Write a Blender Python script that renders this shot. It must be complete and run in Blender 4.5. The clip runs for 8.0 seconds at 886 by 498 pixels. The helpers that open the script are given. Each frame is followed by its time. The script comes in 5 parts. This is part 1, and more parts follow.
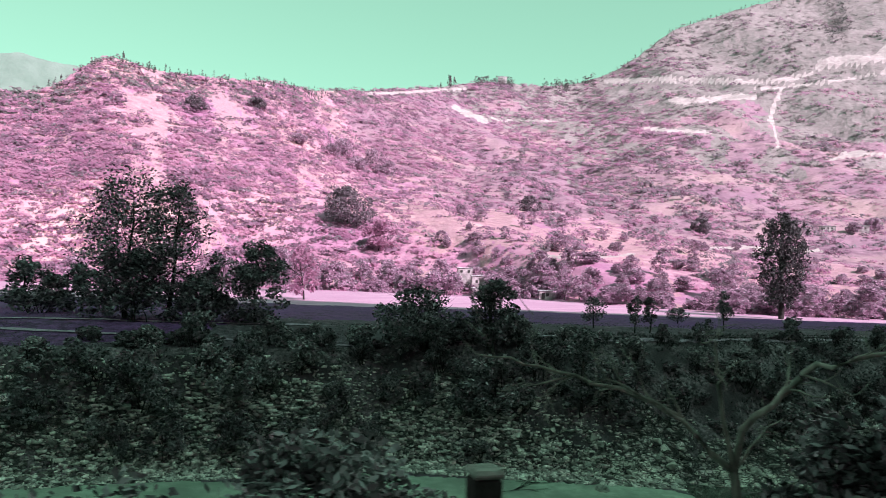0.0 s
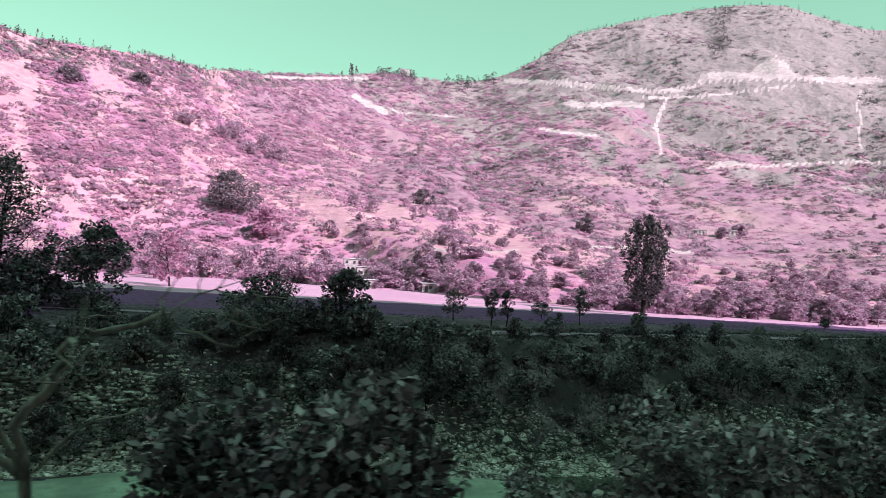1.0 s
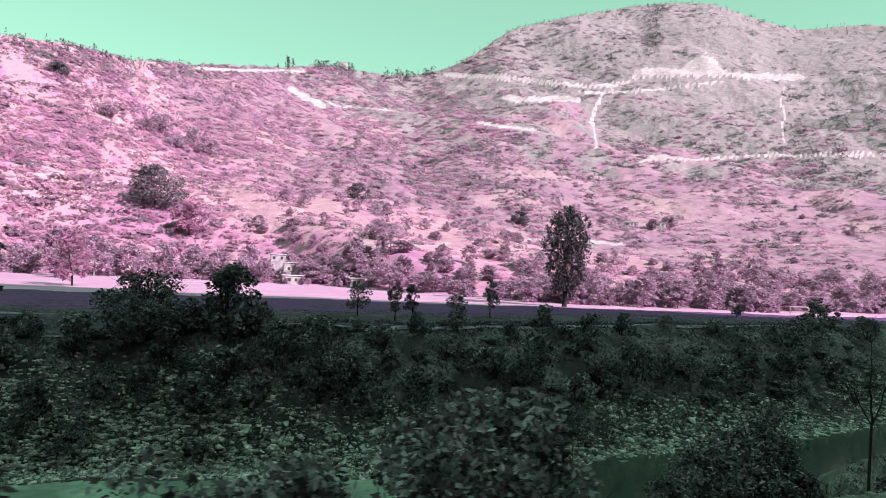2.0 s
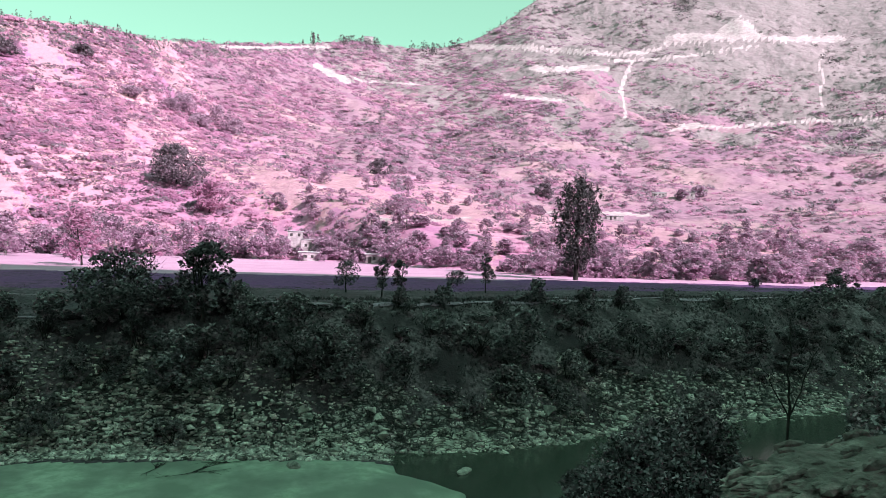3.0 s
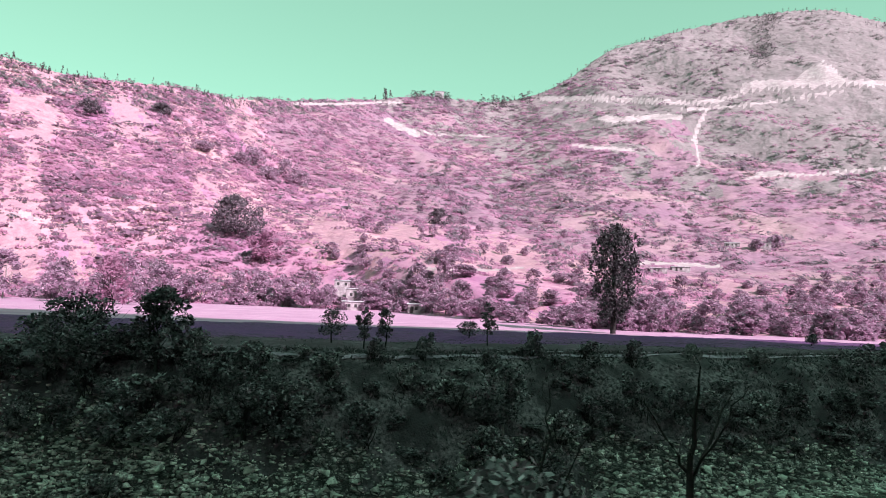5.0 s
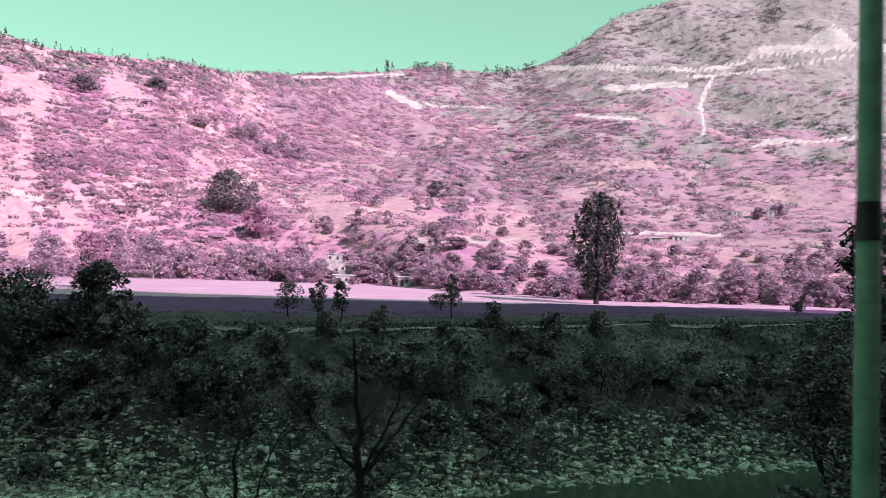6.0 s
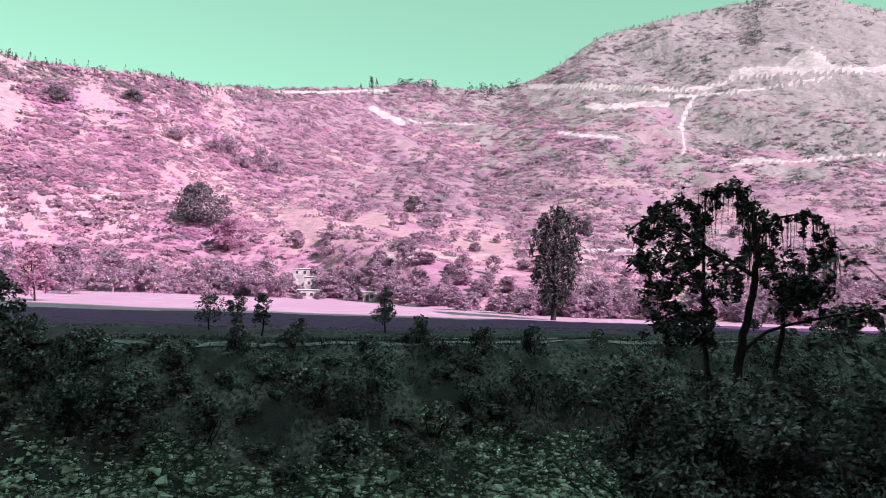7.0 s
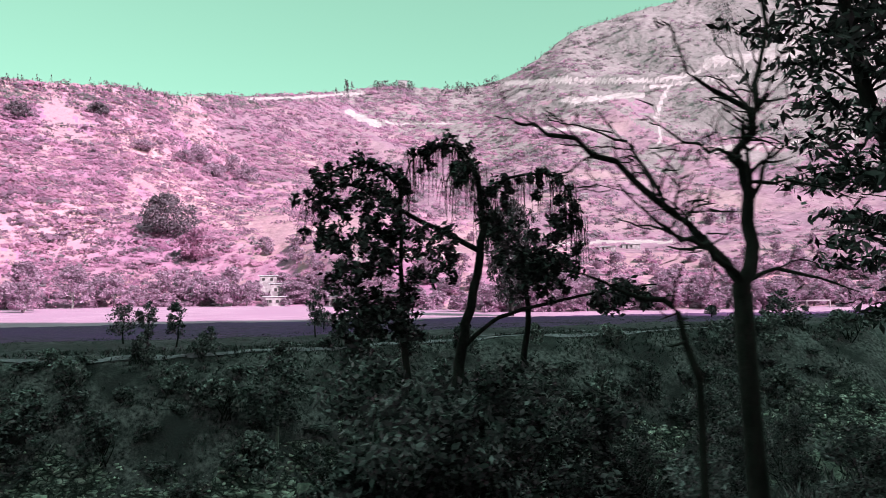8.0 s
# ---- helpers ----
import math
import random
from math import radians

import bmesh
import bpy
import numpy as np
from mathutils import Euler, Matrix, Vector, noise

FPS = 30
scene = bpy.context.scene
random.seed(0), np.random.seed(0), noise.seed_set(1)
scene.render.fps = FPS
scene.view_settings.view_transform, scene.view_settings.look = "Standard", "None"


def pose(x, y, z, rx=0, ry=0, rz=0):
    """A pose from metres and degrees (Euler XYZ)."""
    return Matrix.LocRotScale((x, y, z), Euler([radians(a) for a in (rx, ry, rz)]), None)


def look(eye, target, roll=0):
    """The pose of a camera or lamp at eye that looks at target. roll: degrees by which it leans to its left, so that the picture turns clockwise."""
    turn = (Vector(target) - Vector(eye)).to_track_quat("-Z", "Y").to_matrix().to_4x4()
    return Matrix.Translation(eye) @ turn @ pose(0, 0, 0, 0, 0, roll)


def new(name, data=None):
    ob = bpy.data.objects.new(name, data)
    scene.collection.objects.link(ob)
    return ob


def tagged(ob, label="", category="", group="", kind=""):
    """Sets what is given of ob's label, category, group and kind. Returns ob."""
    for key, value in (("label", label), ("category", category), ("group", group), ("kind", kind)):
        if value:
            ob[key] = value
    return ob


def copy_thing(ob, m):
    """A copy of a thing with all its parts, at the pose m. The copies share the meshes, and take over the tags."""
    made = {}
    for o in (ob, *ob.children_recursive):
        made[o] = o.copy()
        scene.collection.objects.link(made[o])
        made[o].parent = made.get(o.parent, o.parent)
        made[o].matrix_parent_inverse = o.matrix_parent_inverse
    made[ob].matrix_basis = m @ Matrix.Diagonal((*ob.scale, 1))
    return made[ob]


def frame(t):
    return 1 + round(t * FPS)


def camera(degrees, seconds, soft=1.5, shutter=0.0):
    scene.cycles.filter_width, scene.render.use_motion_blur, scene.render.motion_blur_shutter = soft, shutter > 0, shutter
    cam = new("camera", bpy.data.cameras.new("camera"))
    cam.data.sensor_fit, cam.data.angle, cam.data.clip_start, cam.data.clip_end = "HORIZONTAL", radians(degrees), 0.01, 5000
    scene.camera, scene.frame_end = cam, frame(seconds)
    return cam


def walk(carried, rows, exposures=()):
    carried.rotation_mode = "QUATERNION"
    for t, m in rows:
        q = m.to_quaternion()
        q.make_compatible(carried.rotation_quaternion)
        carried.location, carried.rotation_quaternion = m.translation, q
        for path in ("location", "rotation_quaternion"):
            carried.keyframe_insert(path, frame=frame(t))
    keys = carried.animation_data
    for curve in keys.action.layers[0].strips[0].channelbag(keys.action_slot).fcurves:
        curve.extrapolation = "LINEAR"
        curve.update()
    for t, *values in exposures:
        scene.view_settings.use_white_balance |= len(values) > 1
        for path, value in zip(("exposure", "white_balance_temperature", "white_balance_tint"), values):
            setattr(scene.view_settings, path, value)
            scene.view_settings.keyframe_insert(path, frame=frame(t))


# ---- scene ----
cam = camera(65.9, 8.0, soft=0.85, shutter=0.14)
PATH = [
    (0, (0.000, -0.003, 18.093), (0.555, 1.917, 18.165), 1.9),
    (0.5, (2.560, -0.199, 18.089), (3.242, 1.680, 18.162), 3.3),
    (1, (4.906, -0.372, 18.034), (5.737, 1.446, 18.098), 3.5),
    (1.5, (7.588, -0.462, 18.086), (8.530, 1.300, 18.173), 3.2),
    (1.7, (8.736, -0.486, 18.093), (9.712, 1.258, 18.171), 2.5),
    (2.8, (14.921, -0.761, 18.353), (15.861, 1.005, 18.332), 2.2),
    (3, (16.142, -0.819, 18.335), (17.040, 0.968, 18.314), 1.8),
    (3.5, (18.931, -0.682, 18.369), (19.747, 1.144, 18.340), 2.3),
    (4, (21.720, -0.436, 18.378), (22.413, 1.440, 18.407), 5.9),
    (4.5, (24.356, -0.112, 18.347), (25.086, 1.747, 18.450), 1.6),
    (4.7, (25.536, 0.081, 18.303), (26.228, 1.954, 18.427), 2.6),
    (5.8, (31.987, 0.178, 18.307), (32.679, 2.053, 18.380), 0.8),
    (6, (33.349, 0.356, 18.243), (34.022, 2.240, 18.285), 1.5),
    (6.5, (36.805, 0.766, 18.127), (37.521, 2.633, 18.169), 0.9),
    (7, (40.144, 0.922, 17.964), (40.851, 2.790, 18.056), 1.9),
    (7.5, (43.692, 1.119, 17.830), (44.413, 2.981, 17.937), 0.3),
    (7.7, (45.180, 1.240, 17.780), (45.932, 3.091, 17.868), 0.3),
    (8, (47.373, 1.459, 17.733), (48.115, 3.314, 17.827), -0.8),
]
walk(cam, [(t, look(eye, target, roll)) for t, eye, target, roll in PATH],
     exposures=[(0.0, 0.97), (1.5, 0.98), (2.6, 1.10), (4.0, 1.13), (4.6, 0.99), (6.0, 0.94), (8.0, 0.98)])

# ---------------------------------------------------------------- light
SUN_ELEVATION = 35.0
SUN_WAY = Vector((0.42, -0.907, 0)).normalized()  # level way towards the sun, behind the road
scene.view_settings.exposure = 1.0

world = bpy.data.worlds.new("sky")
scene.world = world
world.use_nodes = True
wn, wl = world.node_tree.nodes, world.node_tree.links
wn.clear()
sky = wn.new("ShaderNodeTexSky")
sky.sky_type = "NISHITA"
sky.sun_disc = False
sky.sun_elevation = radians(SUN_ELEVATION)
sky.sun_rotation = math.atan2(SUN_WAY.x, SUN_WAY.y)
sky.air_density, sky.dust_density, sky.ozone_density = 1.0, 2.0, 1.0
grey = wn.new("ShaderNodeRGBToBW")
tone = wn.new("ShaderNodeMix")
tone.data_type, tone.blend_type = "RGBA", "MULTIPLY"
tone.inputs[0].default_value = 1.0
tone.inputs[7].default_value = (0.49, 1.0, 0.765, 1)
back = wn.new("ShaderNodeBackground")
back.inputs["Strength"].default_value = 0.24
world_out = wn.new("ShaderNodeOutputWorld")
wl.new(sky.outputs[0], grey.inputs[0])
even = wn.new("ShaderNodeMath")
even.operation = "POWER"
even.inputs[1].default_value = 0.55
wl.new(grey.outputs[0], even.inputs[0])
wl.new(even.outputs[0], tone.inputs[6])
wl.new(tone.outputs[2], back.inputs["Color"])
wl.new(back.outputs[0], world_out.inputs[0])

sun_data = bpy.data.lights.new("sun", "SUN")
sun_data.energy, sun_data.angle, sun_data.color = 4.2, radians(0.5), (1.0, 0.78, 0.95)
sun = new("sun", sun_data)
sun.matrix_world = look((0, 0, 600), Vector((0, 0, 600)) - SUN_WAY * math.cos(radians(SUN_ELEVATION)) - Vector((0, 0, math.sin(radians(SUN_ELEVATION)))))


# ---------------------------------------------------------------- materials
def surface(name, dark, light, scale, rough=0.9, bump=0.3, patch=None, patch_scale=0.05, vary=0.0, island=0.0, spec=0.3, bump_scale=None, metal=0.0, stretch=(1, 1, 1), thin=0.0, tint=None, tint_scale=0.006):
    """A ground, bark, leaf or paint surface: two colours mixed by fine grain, a third in broad patches, and relief."""
    mat = bpy.data.materials.new(name)
    mat.use_nodes = True
    n, l = mat.node_tree.nodes, mat.node_tree.links
    bsdf = n["Principled BSDF"]
    bsdf.inputs["Roughness"].default_value = rough
    bsdf.inputs["Metallic"].default_value = metal
    bsdf.inputs["Specular IOR Level"].default_value = spec
    geo = n.new("ShaderNodeNewGeometry")
    place = n.new("ShaderNodeMapping")
    place.inputs["Scale"].default_value = stretch
    l.new(geo.outputs["Position"], place.inputs["Vector"])
    grain = n.new("ShaderNodeTexNoise")
    grain.inputs["Scale"].default_value, grain.inputs["Detail"].default_value, grain.inputs["Roughness"].default_value = scale, 6.0, 0.65
    l.new(place.outputs[0], grain.inputs["Vector"])
    ramp = n.new("ShaderNodeValToRGB")
    ramp.color_ramp.elements[0].position, ramp.color_ramp.elements[1].position = 0.36, 0.66
    ramp.color_ramp.elements[0].color, ramp.color_ramp.elements[1].color = (*dark, 1), (*light, 1)
    l.new(grain.outputs[0], ramp.inputs[0])
    colour = ramp.outputs[0]
    if patch:
        broad = n.new("ShaderNodeTexNoise")
        broad.inputs["Scale"].default_value, broad.inputs["Detail"].default_value = patch_scale, 5.0
        l.new(geo.outputs["Position"], broad.inputs["Vector"])
        edge = n.new("ShaderNodeMapRange")
        edge.inputs["From Min"].default_value, edge.inputs["From Max"].default_value = 0.45, 0.62
        l.new(broad.outputs[0], edge.inputs["Value"])
        mix = n.new("ShaderNodeMix")
        mix.data_type = "RGBA"
        mix.inputs[7].default_value = (*patch, 1)
        l.new(edge.outputs[0], mix.inputs[0])
        l.new(colour, mix.inputs[6])
        colour = mix.outputs[2]
    if tint:
        wide = n.new("ShaderNodeTexNoise")
        wide.inputs["Scale"].default_value, wide.inputs["Detail"].default_value = tint_scale, 6.0
        l.new(place.outputs[0], wide.inputs["Vector"])
        soft = n.new("ShaderNodeMapRange")
        soft.inputs["From Min"].default_value, soft.inputs["From Max"].default_value = 0.38, 0.66
        soft.inputs["To Max"].default_value = 0.8
        l.new(wide.outputs[0], soft.inputs["Value"])
        over = n.new("ShaderNodeMix")
        over.data_type = "RGBA"
        over.inputs[7].default_value = (*tint, 1)
        l.new(soft.outputs[0], over.inputs[0])
        l.new(colour, over.inputs[6])
        colour = over.outputs[2]
    if vary or island:
        hsv = n.new("ShaderNodeHueSaturation")
        info = n.new("ShaderNodeObjectInfo")
        span = n.new("ShaderNodeMapRange")
        span.inputs["To Min"].default_value, span.inputs["To Max"].default_value = 1 - max(vary, island), 1 + max(vary, island)
        l.new(info.outputs["Random"] if vary else geo.outputs["Random Per Island"], span.inputs["Value"])
        l.new(span.outputs[0], hsv.inputs["Value"])
        l.new(colour, hsv.inputs["Color"])
        colour = hsv.outputs[0]
    l.new(colour, bsdf.inputs["Base Color"])
    if thin:
        glow = n.new("ShaderNodeBsdfTranslucent")
        l.new(colour, glow.inputs["Color"])
        blend = n.new("ShaderNodeMixShader")
        blend.inputs[0].default_value = thin
        l.new(bsdf.outputs[0], blend.inputs[1])
        l.new(glow.outputs[0], blend.inputs[2])
        l.new(blend.outputs[0], n["Material Output"].inputs["Surface"])
    if bump:
        relief = n.new("ShaderNodeTexNoise")
        relief.inputs["Scale"].default_value, relief.inputs["Detail"].default_value = bump_scale or scale * 2, 8.0
        l.new(geo.outputs["Position"], relief.inputs["Vector"])
        lift = n.new("ShaderNodeBump")
        lift.inputs["Strength"].default_value = bump
        lift.inputs["Distance"].default_value = 0.6 / (bump_scale or scale * 2)
        l.new(relief.outputs[0], lift.inputs["Height"])
        l.new(lift.outputs[0], bsdf.inputs["Normal"])
    return mat


DRY_GRASS = surface("dry_grass", (0.299, 0.137, 0.213), (0.563, 0.309, 0.385), 0.20, 0.95, 0.35, (0.575, 0.349, 0.357), 0.02, bump_scale=0.3, tint=(0.356, 0.152, 0.282), tint_scale=0.016)
TAN_GRASS = surface("bleached_grass", (0.333, 0.178, 0.230), (0.506, 0.297, 0.328), 0.2, 0.95, 0.6, (0.414, 0.230, 0.282), 0.03, bump_scale=0.3)
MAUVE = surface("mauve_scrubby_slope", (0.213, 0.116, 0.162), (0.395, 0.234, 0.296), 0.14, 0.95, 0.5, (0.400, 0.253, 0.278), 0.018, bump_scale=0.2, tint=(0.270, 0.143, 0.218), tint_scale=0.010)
# mountain slope with distance haze painted in as a paler, greyer base
HAZED_SLOPE = surface("haze_paled_slope", (0.215, 0.165, 0.177), (0.365, 0.292, 0.308), 0.06, 0.95, 0.7, (0.275, 0.218, 0.228), 0.012, bump_scale=0.08, tint=(0.235, 0.192, 0.198), tint_scale=0.005)
# far ridge: the haze in front of it is mixed into this grey-green
HAZY = surface("haze_tinted_ridge", (0.14, 0.19, 0.16), (0.19, 0.24, 0.21), 0.01, 0.95, 0.3)
CUT = surface("fresh_cut_earth", (0.35, 0.27, 0.285), (0.50, 0.41, 0.42), 0.12, 0.95, 0.5)
PATH_EARTH = surface("beaten_path_earth", (0.15, 0.11, 0.145), (0.44, 0.345, 0.43), 0.8, 0.95, 0.4)
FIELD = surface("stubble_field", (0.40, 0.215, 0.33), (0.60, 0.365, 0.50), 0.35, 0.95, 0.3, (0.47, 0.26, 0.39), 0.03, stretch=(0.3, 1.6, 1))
# the field within the shadow: its shade is put into this dark purple base
SHADED_FIELD = surface("shade_dark_field", (0.046, 0.016, 0.050), (0.165, 0.062, 0.190), 1.1, 0.95, 0.9, (0.115, 0.037, 0.145), 0.06)
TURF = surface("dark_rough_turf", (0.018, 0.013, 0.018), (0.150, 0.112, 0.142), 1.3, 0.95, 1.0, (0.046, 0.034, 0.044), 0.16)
BANK = surface("stony_bank_soil", (0.014, 0.011, 0.014), (0.26, 0.215, 0.24), 2.6, 0.95, 1.0, (0.044, 0.036, 0.042), 0.22)
SAND = surface("river_sand", (0.25, 0.32, 0.255), (0.42, 0.50, 0.42), 0.9, 0.9, 0.15, (0.19, 0.235, 0.195), 0.12, tint=(0.17, 0.20, 0.175), tint_scale=0.25)
VERGE = surface("verge_earth", (0.06, 0.055, 0.052), (0.36, 0.335, 0.315), 7.0, 0.95, 1.0, (0.10, 0.095, 0.088), 0.9, bump_scale=9.0)
ASPHALT = surface("asphalt", (0.04, 0.04, 0.04), (0.07, 0.07, 0.068), 6.0, 0.85, 0.3)
LEAF = surface("dark_leaves", (0.018, 0.016, 0.019), (0.225, 0.198, 0.220), 1.2, 0.5, 0, island=0.9, spec=0.35)
LEAF_GREY = surface("dusty_leaves", (0.055, 0.050, 0.056), (0.33, 0.305, 0.32), 1.5, 0.5, 0, island=0.85, spec=0.5)
# weed leaves in the light: the brightness is put into the base colour
LEAF_LIT = surface("lit_weed_leaves", (0.12, 0.118, 0.115), (0.52, 0.51, 0.49), 1.5, 0.6, 0, island=0.85, spec=0.4)
LEAF_FAR = surface("dry_shrub_leaves", (0.312, 0.138, 0.238), (0.573, 0.308, 0.426), 0.07, 0.9, 0, island=0.12, thin=0.45)
LEAF_DOT = surface("dull_shrub_leaves", (0.146, 0.079, 0.123), (0.324, 0.183, 0.267), 0.15, 0.9, 0, island=0.2, thin=0.4)
LEAF_BELT = surface("dusty_tree_leaves", (0.27, 0.165, 0.235), (0.62, 0.43, 0.55), 0.25, 0.8, 0, island=0.35, thin=0.5)
LEAF_RIDGE = surface("pine_needles", (0.085, 0.072, 0.08), (0.21, 0.17, 0.185), 0.5, 0.8, 0, island=0.4, thin=0.5)
# mountain scrub: low contrast of distance haze put into the leaf colour
LEAF_MOUNTAIN = surface("hazed_scrub_leaves", (0.15, 0.128, 0.130), (0.25, 0.218, 0.215), 0.04, 0.85, 0, island=0.15, thin=0.4)
LEAF_GULLY = surface("gully_scrub_leaves", (0.10, 0.092, 0.095), (0.21, 0.18, 0.19), 0.5, 0.8, 0, island=0.35, thin=0.3)
LEAF_HILL_TREE = surface("dull_evergreen_leaves", (0.09, 0.068, 0.085), (0.31, 0.24, 0.285), 0.4, 0.75, 0, island=0.4, thin=0.4)
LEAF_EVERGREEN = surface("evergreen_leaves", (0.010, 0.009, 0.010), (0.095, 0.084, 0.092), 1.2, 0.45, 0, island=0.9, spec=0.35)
BARK = surface("dark_bark", (0.010, 0.009, 0.009), (0.042, 0.038, 0.036), 5.0, 0.9, 0.5, stretch=(1, 1, 0.3), spec=0.15)
BARK_PALE = surface("pale_bark", (0.12, 0.112, 0.108), (0.36, 0.335, 0.32), 4.0, 0.9, 0.4, stretch=(1, 1, 0.3))
BARK_MOSSY = surface("mossy_grey_bark", (0.08, 0.08, 0.07), (0.34, 0.33, 0.295), 6.0, 0.9, 0.5, stretch=(1, 1, 0.3))
PLASTER = surface("weathered_whitewash", (0.30, 0.255, 0.27), (0.58, 0.52, 0.53), 0.8, 0.9, 0.2, (0.24, 0.20, 0.21), 0.35)
ROOFING = surface("weathered_roof_sheet", (0.40, 0.40, 0.42), (0.66, 0.66, 0.68), 0.9, 0.6, 0.2)
DARK_OPENING = surface("shaded_window_wood", (0.03, 0.03, 0.03), (0.07, 0.06, 0.06), 2.0, 0.7, 0)
POLE_PAINT = surface("green_pole_paint", (0.10, 0.22, 0.15), (0.17, 0.33, 0.23), 9.0, 0.45, 0.2)
POLE_BLACK = surface("black_band_paint", (0.01, 0.01, 0.01), (0.03, 0.03, 0.03), 9.0, 0.5, 0.2)
RUBBLE = surface("grey_rubble", (0.12, 0.115, 0.11), (0.64, 0.62, 0.585), 1.5, 0.9, 0.6, island=0.85)
STONE = surface("grey_stone", (0.16, 0.16, 0.15), (0.55, 0.54, 0.50), 1.5, 0.9, 0.6, vary=0.4)


def cracked_rock(name, stretch, cells, dark, light, uneven=0.0):
    """Broken rock: pale pieces between dark cracks."""
    mat = bpy.data.materials.new(name)
    mat.use_nodes = True
    n, l = mat.node_tree.nodes, mat.node_tree.links
    bsdf = n["Principled BSDF"]
    bsdf.inputs["Roughness"].default_value = 0.9
    geo = n.new("ShaderNodeNewGeometry")
    place = n.new("ShaderNodeMapping")
    place.inputs["Rotation"].default_value = (0.3, 0.7, 0.4)
    place.inputs["Scale"].default_value = stretch
    l.new(geo.outputs["Position"], place.inputs["Vector"])
    warp = n.new("ShaderNodeTexNoise")
    warp.inputs["Scale"].default_value, warp.inputs["Detail"].default_value = 0.9, 5.0
    l.new(place.outputs[0], warp.inputs["Vector"])
    shift = n.new("ShaderNodeMix")
    shift.data_type = "VECTOR"
    shift.inputs[0].default_value = 0.5
    l.new(place.outputs[0], shift.inputs[4])
    l.new(warp.outputs["Color"], shift.inputs[5])
    last = None
    for scale, wide in cells:
        cell = n.new("ShaderNodeTexVoronoi")
        cell.feature = "DISTANCE_TO_EDGE"
        cell.inputs["Scale"].default_value = scale
        l.new(shift.outputs[1], cell.inputs["Vector"])
        edge = n.new("ShaderNodeMapRange")
        edge.inputs["From Min"].default_value, edge.inputs["From Max"].default_value = 0.0, wide
        l.new(cell.outputs[0], edge.inputs["Value"])
        if last:
            both = n.new("ShaderNodeMath")
            both.operation = "MULTIPLY"
            l.new(last, both.inputs[0])
            l.new(edge.outputs[0], both.inputs[1])
            last = both.outputs[0]
        else:
            last = edge.outputs[0]
    tone = n.new("ShaderNodeTexNoise")
    tone.inputs["Scale"].default_value, tone.inputs["Detail"].default_value = 1.2, 8.0
    l.new(geo.outputs["Position"], tone.inputs["Vector"])
    ramp = n.new("ShaderNodeValToRGB")
    ramp.color_ramp.elements[0].position, ramp.color_ramp.elements[1].position = 0.35, 0.68
    ramp.color_ramp.elements[0].color, ramp.color_ramp.elements[1].color = (*dark, 1), (*light, 1)
    l.new(tone.outputs[0], ramp.inputs[0])
    mix = n.new("ShaderNodeMix")
    mix.data_type = "RGBA"
    mix.inputs[6].default_value = (0.014, 0.012, 0.013, 1)
    l.new(last, mix.inputs[0])
    piece = n.new("ShaderNodeTexVoronoi")
    piece.inputs["Scale"].default_value = cells[0][0]
    l.new(shift.outputs[1], piece.inputs["Vector"])
    split = n.new("ShaderNodeSeparateColor")
    l.new(piece.outputs["Color"], split.inputs[0])
    span = n.new("ShaderNodeMapRange")
    span.inputs["To Min"].default_value, span.inputs["To Max"].default_value = 1 - uneven, 1 + uneven
    l.new(split.outputs[0], span.inputs["Value"])
    each = n.new("ShaderNodeHueSaturation")
    l.new(span.outputs[0], each.inputs["Value"])
    l.new(ramp.outputs[0], each.inputs["Color"])
    l.new(each.outputs[0], mix.inputs[7])
    l.new(mix.outputs[2], bsdf.inputs["Base Color"])
    lift = n.new("ShaderNodeBump")
    lift.inputs["Strength"].default_value, lift.inputs["Distance"].default_value = 1.0, 0.25
    l.new(last, lift.inputs["Height"])
    l.new(lift.outputs[0], bsdf.inputs["Normal"])
    return mat


ROCK = cracked_rock("cracked_ledge_rock", (0.7, 1.0, 2.2), ((1.3, 0.06), (3.6, 0.07)), (0.18, 0.178, 0.16), (0.66, 0.65, 0.59), 0.35)
SCREE = cracked_rock("bank_scree", (1.0, 1.0, 1.9), ((1.5, 0.24), (3.6, 0.12)), (0.10, 0.092, 0.09), (0.72, 0.67, 0.66), 0.75)


def water_material():
    mat = bpy.data.materials.new("slow_water")
    mat.use_nodes = True
    n, l = mat.node_tree.nodes, mat.node_tree.links
    bsdf = n["Principled BSDF"]
    bsdf.inputs["Base Color"].default_value = (0.05, 0.06, 0.05, 1)
    bsdf.inputs["Roughness"].default_value = 0.12
    ripple = n.new("ShaderNodeTexNoise")
    ripple.inputs["Scale"].default_value, ripple.inputs["Detail"].default_value = 3.0, 3.0
    geo = n.new("ShaderNodeNewGeometry")
    l.new(geo.outputs["Position"], ripple.inputs["Vector"])
    lift = n.new("ShaderNodeBump")
    lift.inputs["Strength"].default_value, lift.inputs["Distance"].default_value = 0.25, 0.05
    l.new(ripple.outputs[0], lift.inputs["Height"])
    l.new(lift.outputs[0], bsdf.inputs["Normal"])
    return mat


WATER = water_material()


